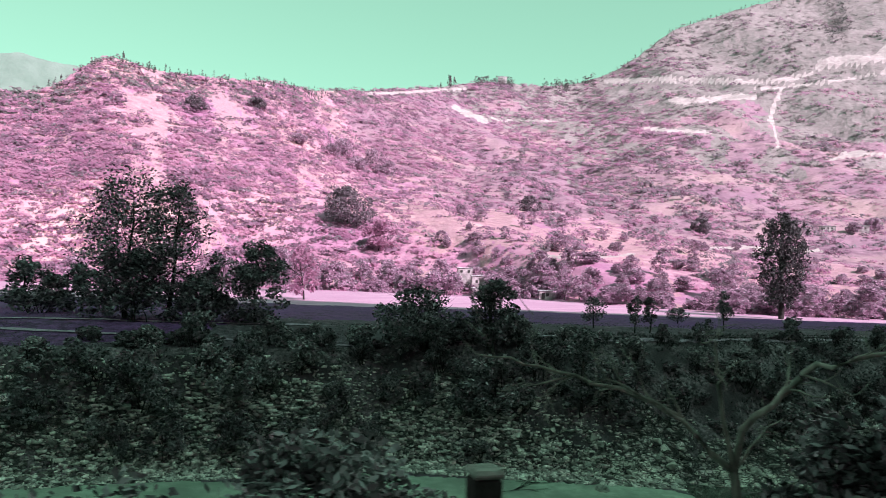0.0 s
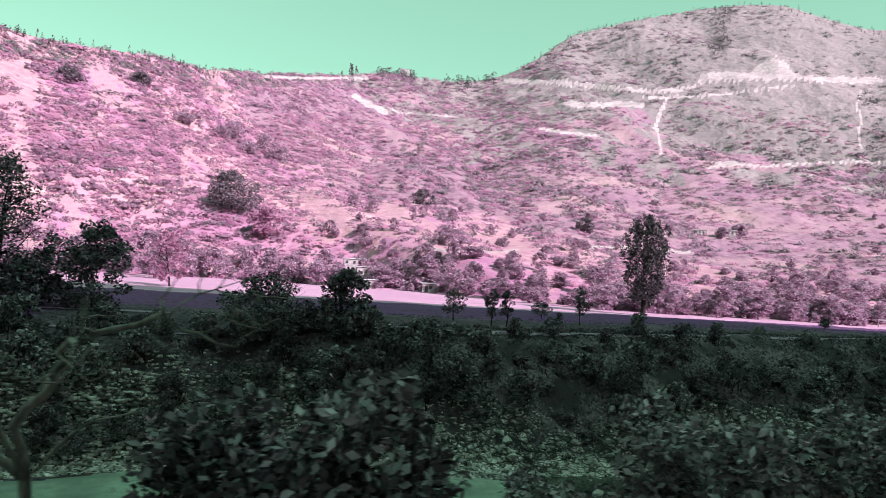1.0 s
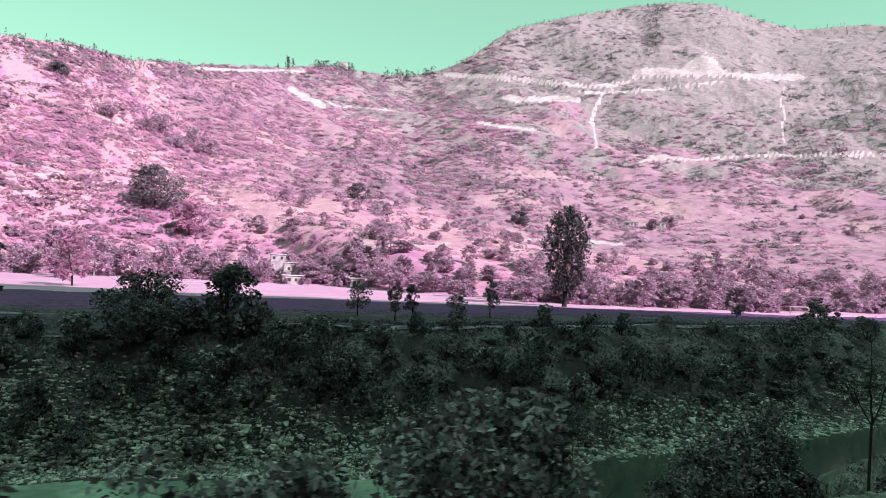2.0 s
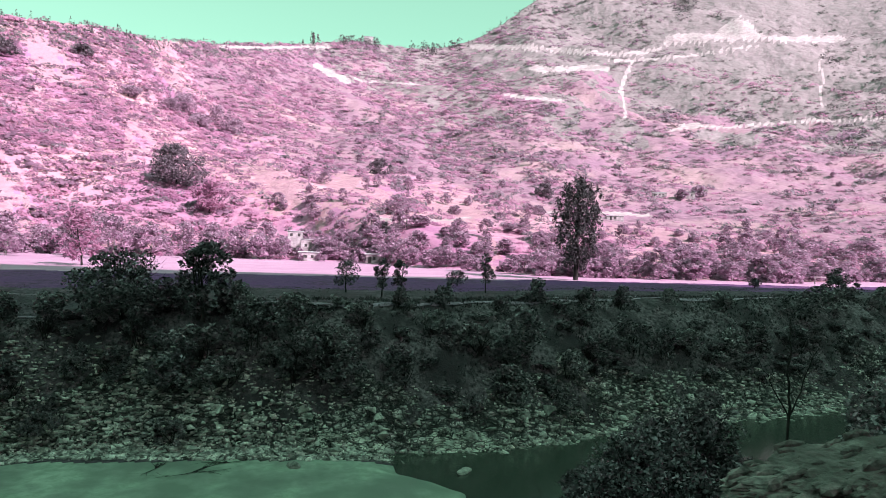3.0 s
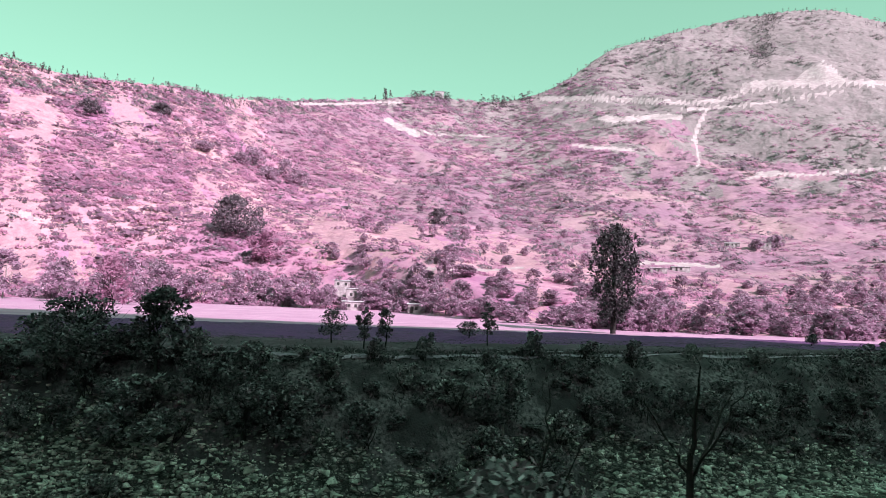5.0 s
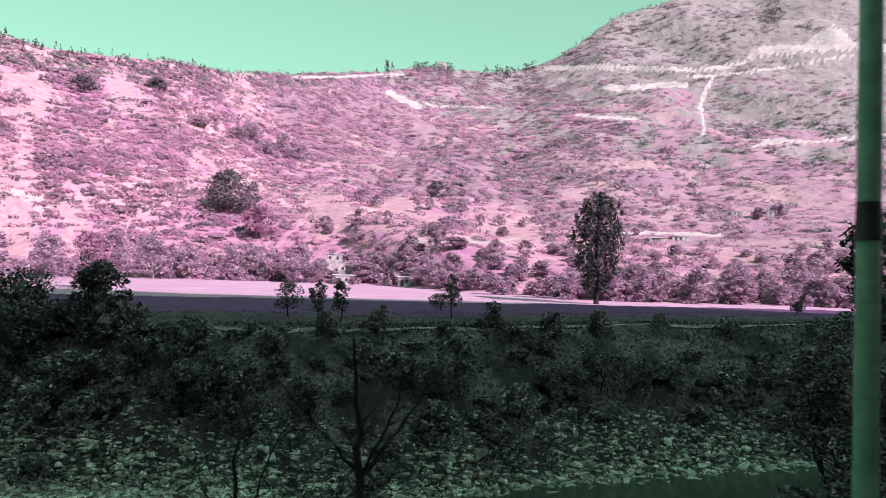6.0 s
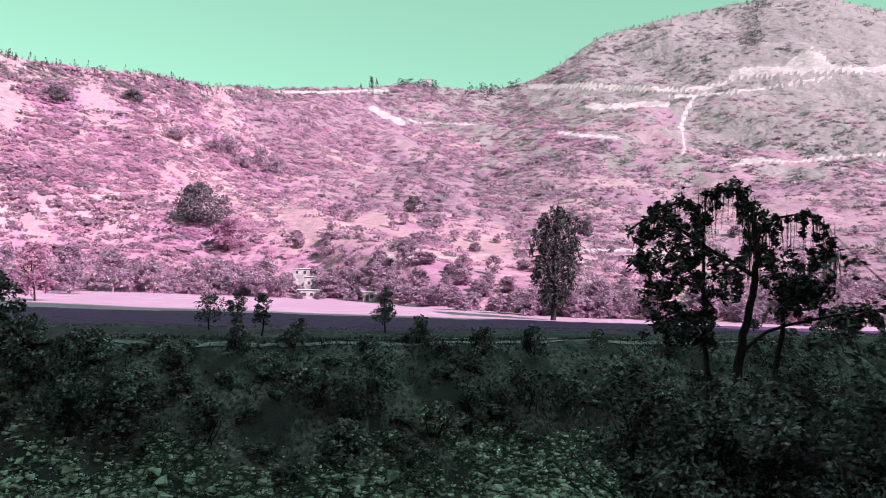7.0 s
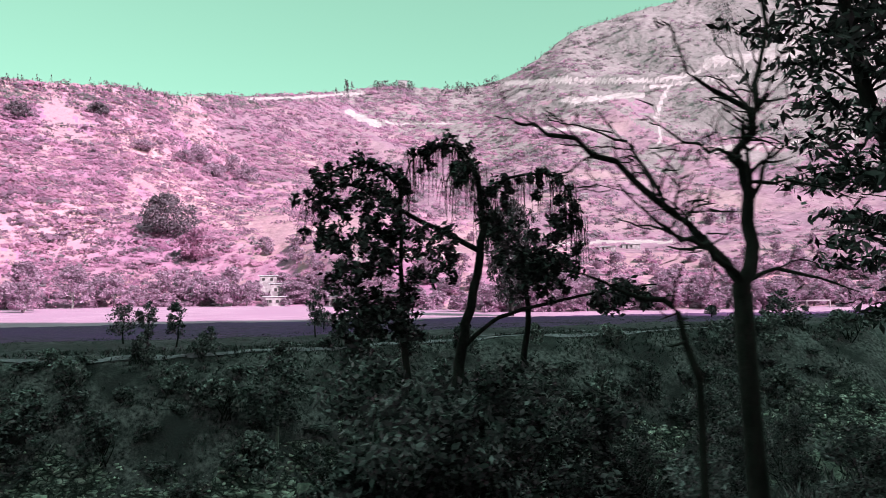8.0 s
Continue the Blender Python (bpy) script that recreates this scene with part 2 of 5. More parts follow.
# ---------------------------------------------------------------- mesh helpers
def fast_mesh(name, verts, faces, materials, slots=None, smooth=False):
    """A mesh from numpy arrays of vertices and of faces with the same number of corners."""
    mesh = bpy.data.meshes.new(name)
    verts = np.asarray(verts, np.float32)
    faces = np.asarray(faces, np.int32)
    count, sides = faces.shape
    mesh.vertices.add(len(verts))
    mesh.vertices.foreach_set("co", verts.ravel())
    mesh.loops.add(count * sides)
    mesh.loops.foreach_set("vertex_index", faces.ravel())
    mesh.polygons.add(count)
    mesh.polygons.foreach_set("loop_start", np.arange(0, count * sides, sides, dtype=np.int32))
    mesh.polygons.foreach_set("loop_total", np.full(count, sides, np.int32))
    for m in materials:
        mesh.materials.append(m)
    if slots is not None:
        mesh.polygons.foreach_set("material_index", np.asarray(slots, np.int32))
    if smooth:
        mesh.polygons.foreach_set("use_smooth", np.ones(count, bool))
    mesh.update()
    mesh.validate()
    return mesh


def part_mesh(name, mesh, parent, label=""):
    ob = new(name, mesh)
    ob.parent = parent
    return tagged(ob, label)


def part(name, bm, material, parent, label=""):
    mesh = bpy.data.meshes.new(name)
    bm.to_mesh(mesh)
    bm.free()
    mesh.materials.append(material)
    return part_mesh(name, mesh, parent, label)


def thing(name, label, category, at, group="", turn=0.0, scale=1.0):
    ob = new(name)
    ob.empty_display_size = 0.3
    ob.matrix_basis = Matrix.Translation(at) @ pose(0, 0, 0, 0, 0, turn) @ Matrix.Scale(scale, 4)
    return tagged(ob, label, category, group)


def box(bm, size, at, bevel=0.0, turn=0.0):
    made = bmesh.ops.create_cube(bm, size=1.0, matrix=Matrix.Translation(at) @ pose(0, 0, 0, 0, 0, turn) @ Matrix.Diagonal((*size, 1)))
    if bevel:
        edges = {e for v in made["verts"] for e in v.link_edges}
        bmesh.ops.bevel(bm, geom=list(edges), offset=bevel, segments=1, affect="EDGES")


# ---------------------------------------------------------------- lie of the land
def lattice(ix, iy, seed):
    h = np.sin(ix * 127.1 + iy * 311.7 + seed * 74.7) * 43758.5453
    return h - np.floor(h)


def value_noise(x, y, seed=0):
    ix, iy = np.floor(x), np.floor(y)
    fx, fy = x - ix, y - iy
    fx, fy = fx * fx * (3 - 2 * fx), fy * fy * (3 - 2 * fy)
    a, b = lattice(ix, iy, seed), lattice(ix + 1, iy, seed)
    c, d = lattice(ix, iy + 1, seed), lattice(ix + 1, iy + 1, seed)
    return (a * (1 - fx) + b * fx) * (1 - fy) + (c * (1 - fx) + d * fx) * fy - 0.5


def fbm(x, y, seed=0, octaves=4):
    total, gain = 0.0, 1.0
    for k in range(octaves):
        total = total + gain * value_noise(x, y, seed + k)
        x, y, gain = x * 2.03 + 5.1, y * 2.03 + 9.7, gain * 0.5
    return total


def ease(v, lo, hi):
    s = np.clip((v - lo) / (hi - lo), 0, 1)
    return s * s * (3 - 2 * s)


# the range across the valley, by compass bearing (degrees off straight across) from the middle of the road
BEARING = [-60, -30, -17, -14, -12.5, -11, -8, -4, -1, 2.5, 8, 12, 16, 19, 22, 26, 28.5, 31, 33.5, 35.5, 39, 43, 47, 50, 53, 56, 60, 75]
CREST = [10, 9, 12.2, 14.9, 15.2, 14.85, 14.55, 14.8, 15.0, 14.6, 14.85, 15.2, 15.8, 16.1, 15.75, 15.85, 16.5, 17.9, 19.6, 19.95, 20.8, 21.2, 21.4, 21.1, 19.8, 18.7, 18.6, 16]
CREST_FAR = [460, 460, 470, 480, 485, 492, 510, 530, 545, 600, 800, 950, 1150, 1200, 1250, 1300, 1330, 1380, 1450, 1500, 1550, 1600, 1650, 1650, 1650, 1650, 1650, 1600]
MID = 22.0
EYE = 18.0


def smooth_interp(v, xs, ys):
    """np.interp with its corners rounded."""
    return sum(np.interp(np.asarray(v) + d, xs, ys) for d in (-0.9, -0.6, -0.3, 0.0, 0.3, 0.6, 0.9)) / 7


def foot_line(x):
    """How far across the valley the hill begins."""
    return np.interp(x, [-200, 0, 60, 90, 104, 112, 135, 170, 400], [250, 245, 235, 215, 165, 138, 124, 112, 108])


def bank_foot(x):
    return np.interp(x, [-60, 0, 13, 26, 36, 50, 64, 80, 160], [62, 63.5, 63, 58, 54, 51, 52, 51, 50])


def land(x, y):
    """Height of the ground."""
    x, y = np.asarray(x, float), np.asarray(y, float)
    # road bench and the slope down to the river
    road = 16.5 - 0.012 * np.clip(x, -60, 120)
    bumps = 0.15 * np.exp(-(((x - 3.6) / 1.2) ** 2 + ((y - 2.9) / 0.7) ** 2)) + 0.15 * np.exp(-(((x - 21.4) / 1.7) ** 2 + ((y - 2.6) / 0.7) ** 2))
    verge = road + bumps + (0.12 * fbm(x * 0.8, y * 0.8, 3) + 0.16 * fbm(x * 2.6, y * 2.6, 4)) * ease(y, 1.9, 2.6)
    shoulder = 0.40 * ease(x, 48.5, 52.5) * np.minimum(y - 3.0, 13.0)
    near_slope = verge - (y - 3.0) * 0.62 + shoulder + (fbm(x * 0.12, y * 0.12, 5) - 0.4) * np.clip((y - 4) * 0.15, 0, 1.5)
    z = np.where(y < 3.0, verge, near_slope)
    # river bed
    bed = -0.98 + 0.2 * fbm(x * 0.1, y * 0.1, 7) + 0.72 * ease(44 - x + 6 * fbm(x * 0.08, y * 0.08, 9), 0, 6) * ease(y, 40, 46)
    z = np.maximum(z, bed)
    # far bank and terrace
    foot = bank_foot(x)
    top = 68.5 + 2.5 * fbm(x * 0.07, 0.3, 11) + np.clip(foot - 58, 0, 10) * 0.7
    rise = np.clip((y - foot) / (top - foot), 0, 1)
    field = 11.7 - 0.010 * np.clip(y - 70, 0, 60) - 0.004 * np.clip(x - 40, -60, 100) - 0.002 * np.clip(y - 130, 0, 150) + 0.22 * fbm(x * 0.06, y * 0.06, 13)
    field = field + 0.3 * ease(84 - y + 3 * fbm(x * 0.03, 1.7, 15), -1, 1) - (0.3 + 2.0 * ease(34 - x, 0, 24)) * ease(88 - y, 0, 18) + 0.14 * fbm(x * 0.4, y * 0.4, 17) * ease(125 - y, 0, 25)
    shape = 0.10 * ease(rise, 0, 0.35) + 0.9 * ease(rise, 0.1, 1.0) ** 0.9
    bank = bed + (field - bed) * shape + (1.4 * fbm(x * 0.25, y * 0.25, 19) + 0.9 * np.abs(fbm(x * 0.7 + 0.5 * y, y * 0.9, 21)) - 0.25) * np.sin(rise * math.pi)
    z = np.where(y > foot, bank, z)
    # the hill and the mountain
    far = np.hypot(x - MID, y)
    bearing = np.degrees(np.arctan2(x - MID, np.maximum(y, 1.0)))
    crest = smooth_interp(bearing, BEARING, CREST)
    crest_far = smooth_interp(bearing, BEARING, CREST_FAR)
    start = foot_line(x)
    start = np.hypot(start * (x - MID) / np.maximum(y, 1.0), start)
    start = np.minimum(start, far + 1e6 * (y < 20))
    s = (far - start) / np.maximum(crest_far - start, 50)
    power = smooth_interp(bearing, [-20, 0, 12, 22, 32, 42, 60], [0.80, 0.80, 0.60, 0.58, 0.72, 0.85, 0.85])
    base_angle = np.degrees(np.arctan2(field - EYE, start))
    within = np.clip(s, 0, 1)
    toe = 0.18 + 0.82 * ease(far - start, 5, 95)
    angle = base_angle + (crest - base_angle) * within ** power * toe
    spur = fbm(x / 130 + 0.35 * y / 130, y / 260, 31, 5) + 0.35 * fbm(x / 45, y / 60, 37, 4)
    hill = EYE + far * np.tan(np.radians(angle)) + spur * far * 0.075 * within ** 0.5 * (1 - within) ** 0.6
    hill = hill + far * 0.10 * (np.abs(fbm(x / 300 + 0.2 * y / 300, y / 700, 61, 4)) - 0.12) * ease(far, 600, 1000) * within ** 0.5 * (1 - within) ** 0.5
    hill = np.where(s > 1, EYE + crest_far * np.tan(np.radians(crest)) - (far - crest_far) * 0.35, hill)
    hill = np.maximum(hill, field)
    z = np.where((s > 0) & (y > 80), hill, z)
    # the hill behind the road, whose shadow lies over the valley floor
    crest_back = np.clip(11 + 0.70 * (np.interp(x, [-100, 0, 100, 151, 192, 220, 241, 266, 420], [215, 205, 180, 160, 137, 126, 114, 89, 20]) + 180) / 0.907, 130, 320)
    back = road + (crest_back - road) * np.clip((-y - 7.5) / 172.5, 0, 1) ** 0.8
    back = np.where(y < -180, crest_back - (-y - 180) * 0.5, back) + 2.5 * fbm(x * 0.03, y * 0.03, 41) * ease(-y, 10, 40) * (1 - np.exp(-np.abs(y + 180) / 30))
    z = np.where(y < -7.5, back, z)
    return z


def ground_at(x, y):
    return float(land(np.array([x]), np.array([y]))[0])


def on_ground(x, y, sink=0.05):
    return Vector((x, y, ground_at(x, y) - sink))


# bare earth on the range, as bearing and rise seen from the road, with the half height of the strip, in degrees
SCARS = [
    ("hill road", 0.17, [(28.3, 16.0), (30, 16.0), (33.2, 16.05), (36.5, 15.7), (39.6, 15.4), (42.1, 15.4), (43.5, 15.6)]),
    ("roadside spoil", 0.30, [(32.8, 16.0), (33.6, 15.9)]),
    ("great cutting", 0.34, [(44.2, 16.2), (45.5, 16.3), (47.1, 16.25), (49.1, 16.3), (50.4, 16.1)]),
    ("cutting head", 0.75, [(48.9, 16.6), (49.8, 16.5)]),
    ("cutting end", 0.2, [(50.4, 16.1), (52.7, 15.7), (56.5, 15.3)]),
    ("lower road", 0.09, [(39.6, 14.9), (42.7, 14.9), (45.7, 15.0), (48.6, 15.2), (50.8, 15.4)]),
    ("spoil heap", 0.22, [(33.2, 14.35), (35, 14.25), (37.7, 14.4), (39.4, 14.3)]),
    ("spoil fan", 0.13, [(31.2, 12.3), (33.3, 12.1), (36.2, 11.8)]),
    ("gully", 0.15, [(41.5, 14.8), (40.9, 13.7), (40.6, 12.5), (40.9, 11.5), (41.0, 10.6)]),
    ("mountain foot road", 0.10, [(44.5, 9.4), (46.3, 9.8), (48.5, 9.5), (51.4, 9.7), (54.1, 9.8), (56.6, 9.7), (61, 9.6)]),
    ("slip", 0.22, [(45.2, 9.7), (46.6, 9.8)]),
    ("eastern gully", 0.08, [(55.2, 14.7), (54.9, 13.7), (55.3, 12.7), (55.0, 11.8), (55.2, 10.8)]),
    ("ridge road", 0.11, [(7.6, 14.6), (9, 14.75), (11.9, 15.0), (13.8, 15.2), (16.6, 15.4)]),
    ("landslip", 0.26, [(15.4, 13.9), (16.6, 13.4), (18.0, 12.9)]),
    ("landslip foot", 0.07, [(18.6, 13.1), (19.6, 12.9), (21.5, 13.0), (24.4, 12.9)]),
    ("hillside terrace", 0.10, [(19, 1.9), (22, 1.8), (25.5, 1.9), (28, 2.2)]),
    ("upper terrace", 0.12, [(34, 2.7), (38, 2.9), (43, 2.7)]),
]


def bare_earth(bearing, rise, wobble):
    """Which places lie on one of the strips of bare earth."""
    found = np.zeros(len(bearing), bool)
    for _, half, line in SCARS:
        for (b0, r0), (b1, r1) in zip(line, line[1:]):
            f = np.clip(((bearing - b0) * (b1 - b0) + (rise - r0) * (r1 - r0)) / ((b1 - b0) ** 2 + (r1 - r0) ** 2), 0, 1)
            away = np.hypot(bearing - b0 - f * (b1 - b0), rise - r0 - f * (r1 - r0))
            found |= away < half * (1 + 0.8 * wobble)
    return found


def hill_cover(x, y):
    """How thickly scrub grows: in streaks down the slope, with two bleached stretches."""
    far = np.hypot(x - MID, y)
    bearing = np.degrees(np.arctan2(x - MID, np.maximum(y, 1.0)))
    bare = 0.45 * np.exp(-((bearing - 3.0) / 3.2) ** 2 - ((far - 400) / 70) ** 2) + 0.4 * np.exp(-((bearing - 27.0) / 4.0) ** 2 - ((far - 300) / 60) ** 2) + 0.35 * np.exp(-((bearing - 15.0) / 5.0) ** 2 - ((far - 330) / 70) ** 2)
    return 0.8 * fbm(bearing / 2.6 + far / 260, far / 120, 101, 5) + 0.4 * fbm(x / 16, y / 24, 103, 3) - bare


def build_ground():
    rows = np.concatenate([np.linspace(-420, -30, 40), np.linspace(-25, 0, 16), np.linspace(0.6, 6, 28), np.linspace(6.3, 10, 10), np.linspace(10.6, 42, 40), np.linspace(42.4, 76, 90), np.linspace(76.6, 130, 70), 131 * 1.0128 ** np.arange(70), 131 * 1.0128 ** 70 * 1.0082 ** np.arange(245)])
    cols = np.tan(np.radians(np.linspace(-52, 66, 760)))
    y = np.repeat(rows[:, None], len(cols), 1)
    x = MID + cols[None, :] * (np.abs(y) * 1.0 + 85)
    z = land(x, y)
    verts = np.stack([x, y, z], -1).reshape(-1, 3)
    nr, nc = x.shape
    idx = np.arange(nr * nc).reshape(nr, nc)
    faces = np.stack([idx[:-1, :-1], idx[:-1, 1:], idx[1:, 1:], idx[1:, :-1]], -1).reshape(-1, 4)
    cx, cy, cz = (verts[faces].mean(1)).T
    wob = fbm(cx * 0.15, cy * 0.15, 51)
    slot = np.full(len(faces), 0)
    far = np.hypot(cx - MID, cy)
    bearing = np.degrees(np.arctan2(cx - MID, np.maximum(cy, 1)))
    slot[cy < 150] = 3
    # bright field stops about the shadow edge; the shade-dark colour takes over
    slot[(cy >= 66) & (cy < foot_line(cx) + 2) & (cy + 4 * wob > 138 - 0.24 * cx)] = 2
    slot[(cy >= foot_line(cx) + 2)] = 0
    # far ground takes the haze-greyed colour, chosen by distance
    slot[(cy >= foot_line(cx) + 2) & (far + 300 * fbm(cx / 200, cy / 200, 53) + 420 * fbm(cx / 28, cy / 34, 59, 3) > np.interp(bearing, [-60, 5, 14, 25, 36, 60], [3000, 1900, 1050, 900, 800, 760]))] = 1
    # mauve band between the plain and the hazed slope
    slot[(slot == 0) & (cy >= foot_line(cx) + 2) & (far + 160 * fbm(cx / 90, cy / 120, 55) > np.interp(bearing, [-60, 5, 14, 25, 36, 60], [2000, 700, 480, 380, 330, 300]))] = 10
    slot[(slot == 0) & (cy >= foot_line(cx) + 2) & (hill_cover(cx, cy) + 0.55 * fbm(cx / 7, cy / 9, 105, 4) < -0.2)] = 13
    rise = np.degrees(np.arctan2(cz - EYE, far))
    slot[(cy > foot_line(cx) + 8) & bare_earth(bearing, rise, fbm(bearing / 0.5, rise / 0.4, 57))] = 8
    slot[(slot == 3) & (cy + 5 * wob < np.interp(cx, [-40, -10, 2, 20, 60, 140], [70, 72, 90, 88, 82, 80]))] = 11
    slot[(cy < top_edge(cx)) & (cy > bank_foot(cx) - 1)] = 4
    slot[(cy > bank_foot(cx) - 0.6) & (cy < bank_foot(cx) + np.interp(cx, [-20, 10, 36, 60, 120], [4.5, 5, 5.5, 7, 7]) + 6 * wob) & (fbm(cx * 0.16 + 0.1 * cy, cy * 0.16, 91) > -0.24)] = 12
    slot[(cy > bank_foot(cx) - 0.4) & (cy < bank_foot(cx) + 3.0 + 5 * wob) & (cx > 31 + 5 * wob) & (cx < 52 + 5 * wob)] = 9
    slot[(cy < bank_foot(cx) - 1 + 1.5 * wob)] = 5
    slot[cy < 36 + 4 * wob] = 6
    slot[cy < 1.95 + 0.5 * wob] = 7
    slot[cy < -5.5] = 0
    mesh = fast_mesh("ground", verts, faces, [DRY_GRASS, HAZED_SLOPE, FIELD, SHADED_FIELD, BANK, SAND, VERGE, ASPHALT, CUT, ROCK, MAUVE, TURF, SCREE, TAN_GRASS], slot, smooth=True)
    tagged(new("ground", mesh), "valley floor, stony banks and dry grassy hills", "ground", kind="structure")


def top_edge(x):
    return 68.5 + 2.5 * fbm(x * 0.07, 0.3, 11) + np.clip(bank_foot(x) - 58, 0, 10) * 0.7


build_ground()

water_mesh = fast_mesh("water", [(-120, 30, -0.72), (220, 30, -0.72), (220, 60, -0.72), (-120, 60, -0.72)], [(0, 1, 2, 3)], [WATER])
tagged(new("water", water_mesh), "dark shallow river channel between sand bars", "river", kind="structure")


# ---------------------------------------------------------------- foliage
def leaf_quads(rng, centres, size, droop=0.0, slim=0.5):
    """Loose pointed leaves, one at each centre, turned at random."""
    n = len(centres)
    a = rng.normal(size=(n, 3))
    a[:, 2] = a[:, 2] * 0.6 - droop
    a /= np.linalg.norm(a, axis=1)[:, None]
    b = np.cross(a, rng.normal(size=(n, 3)))
    b /= np.linalg.norm(b, axis=1)[:, None] + 1e-9
    length = (size * rng.uniform(0.6, 1.4, n))[:, None]
    a, b = a * length, b * length * slim
    verts = np.stack([centres - a, centres + b - a * 0.1, centres + a, centres - b - a * 0.1], 1).reshape(-1, 3)
    return verts, np.arange(4 * n).reshape(n, 4)


def puffs(rng, blobs, per_blob, size, droop=0.0, slim=0.5):
    """Leaves gathered in blobs (x, y, z, radius), thicker near each blob's skin."""
    blobs = np.asarray(blobs, float)
    n = len(blobs) * per_blob
    way = rng.normal(size=(n, 3))
    way /= np.linalg.norm(way, axis=1)[:, None]
    reach = rng.uniform(0.35, 1.08, n) ** 0.6
    b = np.repeat(blobs, per_blob, 0)
    centres = b[:, :3] + way * (b[:, 3] * reach)[:, None] * np.array([1, 1, 0.8])
    return leaf_quads(rng, centres, size, droop, slim)


def crown_blobs(rng, radius, height, base, count, taper=0.5, puff=(0.18, 0.34)):
    """Blobs that fill a crown from base to base + height, wider below its middle."""
    out = []
    for k in range(count):
        h = rng.uniform(0, 1)
        wide = radius * (math.sin(math.pi * min(0.12 + 0.85 * h, 1.0)) ** 0.6) * (1 - taper * h * 0.5)
        ang = rng.uniform(0, 2 * math.pi)
        d = wide * math.sqrt(rng.uniform(0, 1))
        out.append((d * math.cos(ang), d * math.sin(ang), base + h * height, radius * rng.uniform(*puff)))
    return out


def shake(rng, x, y, z):
    return Vector(rng.normal(size=3) * np.array([x, y, z]))


class Tubes:
    """Tapered round branches gathered into one mesh."""

    def __init__(self, sides=6):
        self.sides, self.verts, self.faces = sides, [], []

    def add(self, points, radii):
        first = len(self.verts)
        points = [Vector(p) for p in points]
        for i, p in enumerate(points):
            way = (points[min(i + 1, len(points) - 1)] - points[max(i - 1, 0)]).normalized()
            side = way.orthogonal().normalized()
            other = way.cross(side)
            for k in range(self.sides):
                a = 2 * math.pi * k / self.sides
                self.verts.append(p + (side * math.cos(a) + other * math.sin(a)) * radii[i])
        for i in range(len(points) - 1):
            for k in range(self.sides):
                a, b = first + i * self.sides + k, first + i * self.sides + (k + 1) % self.sides
                self.faces.append((a, b, b + self.sides, a + self.sides))

    def mesh(self, name, material):
        return fast_mesh(name, [tuple(v) for v in self.verts], self.faces, [material], smooth=True)


def limb(tubes, rng, start, way, length, radius, depth, spread=0.7, up=0.15, gnarl=0.25, tips=None, forks=(2, 4)):
    """A crooked limb that forks; its ends are gathered in tips."""
    points, radii = [Vector(start)], [radius]
    way = Vector(way).normalized()
    steps = 5
    for k in range(steps):
        way = (way + Vector(rng.normal(size=3)) * gnarl * 0.5 + Vector((0, 0, up * 0.3))).normalized()
        points.append(points[-1] + way * length / steps)
        radii.append(radius * (1 - 0.62 * (k + 1) / steps))
    tubes.add(points, radii)
    if depth == 0:
        if tips is not None:
            tips.append(points[-1])
        return
    for _ in range(int(rng.integers(forks[0], forks[1] + 1))):
        k = int(rng.integers(2, steps + 1))
        side = Vector(rng.normal(size=3)).cross(way).normalized()
        limb(tubes, rng, points[k], way * (1 - spread * 0.5) + side * spread, length * rng.uniform(0.5, 0.75), max(radii[k] * 0.72, 0.006), depth - 1, spread, up, gnarl, tips, forks)
    if tips is not None:
        tips.append(points[-1])


def leafy_tree(name, label, category, at, height, radius, seed, leaf=0.28, leaves=1500, blobs=26, clear=0.25, trunk=0.16, leaf_mat=None, bark=None, group="", droop=0.0, stems=1, taper=0.5, puff=(0.18, 0.34)):
    """A tree with trunk, limbs and a crown of leaves, its foot at the given place."""
    rng = np.random.default_rng(seed)
    tree = thing(name, label, category, at, group)
    tubes = Tubes(6)
    for s in range(stems):
        lean = Vector((rng.uniform(-0.12, 0.12), rng.uniform(-0.12, 0.12), 1))
        root = Vector((rng.uniform(-0.2, 0.2), rng.uniform(-0.2, 0.2), 0)) * (stems > 1) * radius
        top = root + lean * height * 0.86
        mids = [root + (top - root) * f + Vector((rng.uniform(-1, 1), rng.uniform(-1, 1), 0)) * 0.02 * height for f in (0.25, 0.5, 0.75)]
        tubes.add([root - Vector((0, 0, 0.3)), root + Vector((0, 0, 0.1)), *mids, top], [trunk * 1.5, trunk * 1.1, trunk * 0.85, trunk * 0.62, trunk * 0.4, trunk * 0.12])
        for k in range(9):
            f = rng.uniform(clear, 0.85)
            p = root + (top - root) * f
            a = rng.uniform(0, 2 * math.pi)
            limb(tubes, rng, p, (math.cos(a), math.sin(a), 0.55), radius * rng.uniform(0.6, 0.95) * (1.15 - 0.6 * f), trunk * 0.34, 1, up=0.3)
    part_mesh("trunk", tubes.mesh("trunk", bark or BARK), tree)
    verts, faces = puffs(rng, crown_blobs(rng, radius, height * (1 - clear), height * clear, blobs, taper, puff), max(1, leaves // blobs), leaf, droop)
    part_mesh("crown", fast_mesh("crown", verts, faces, [leaf_mat or LEAF]), tree)
    return tree


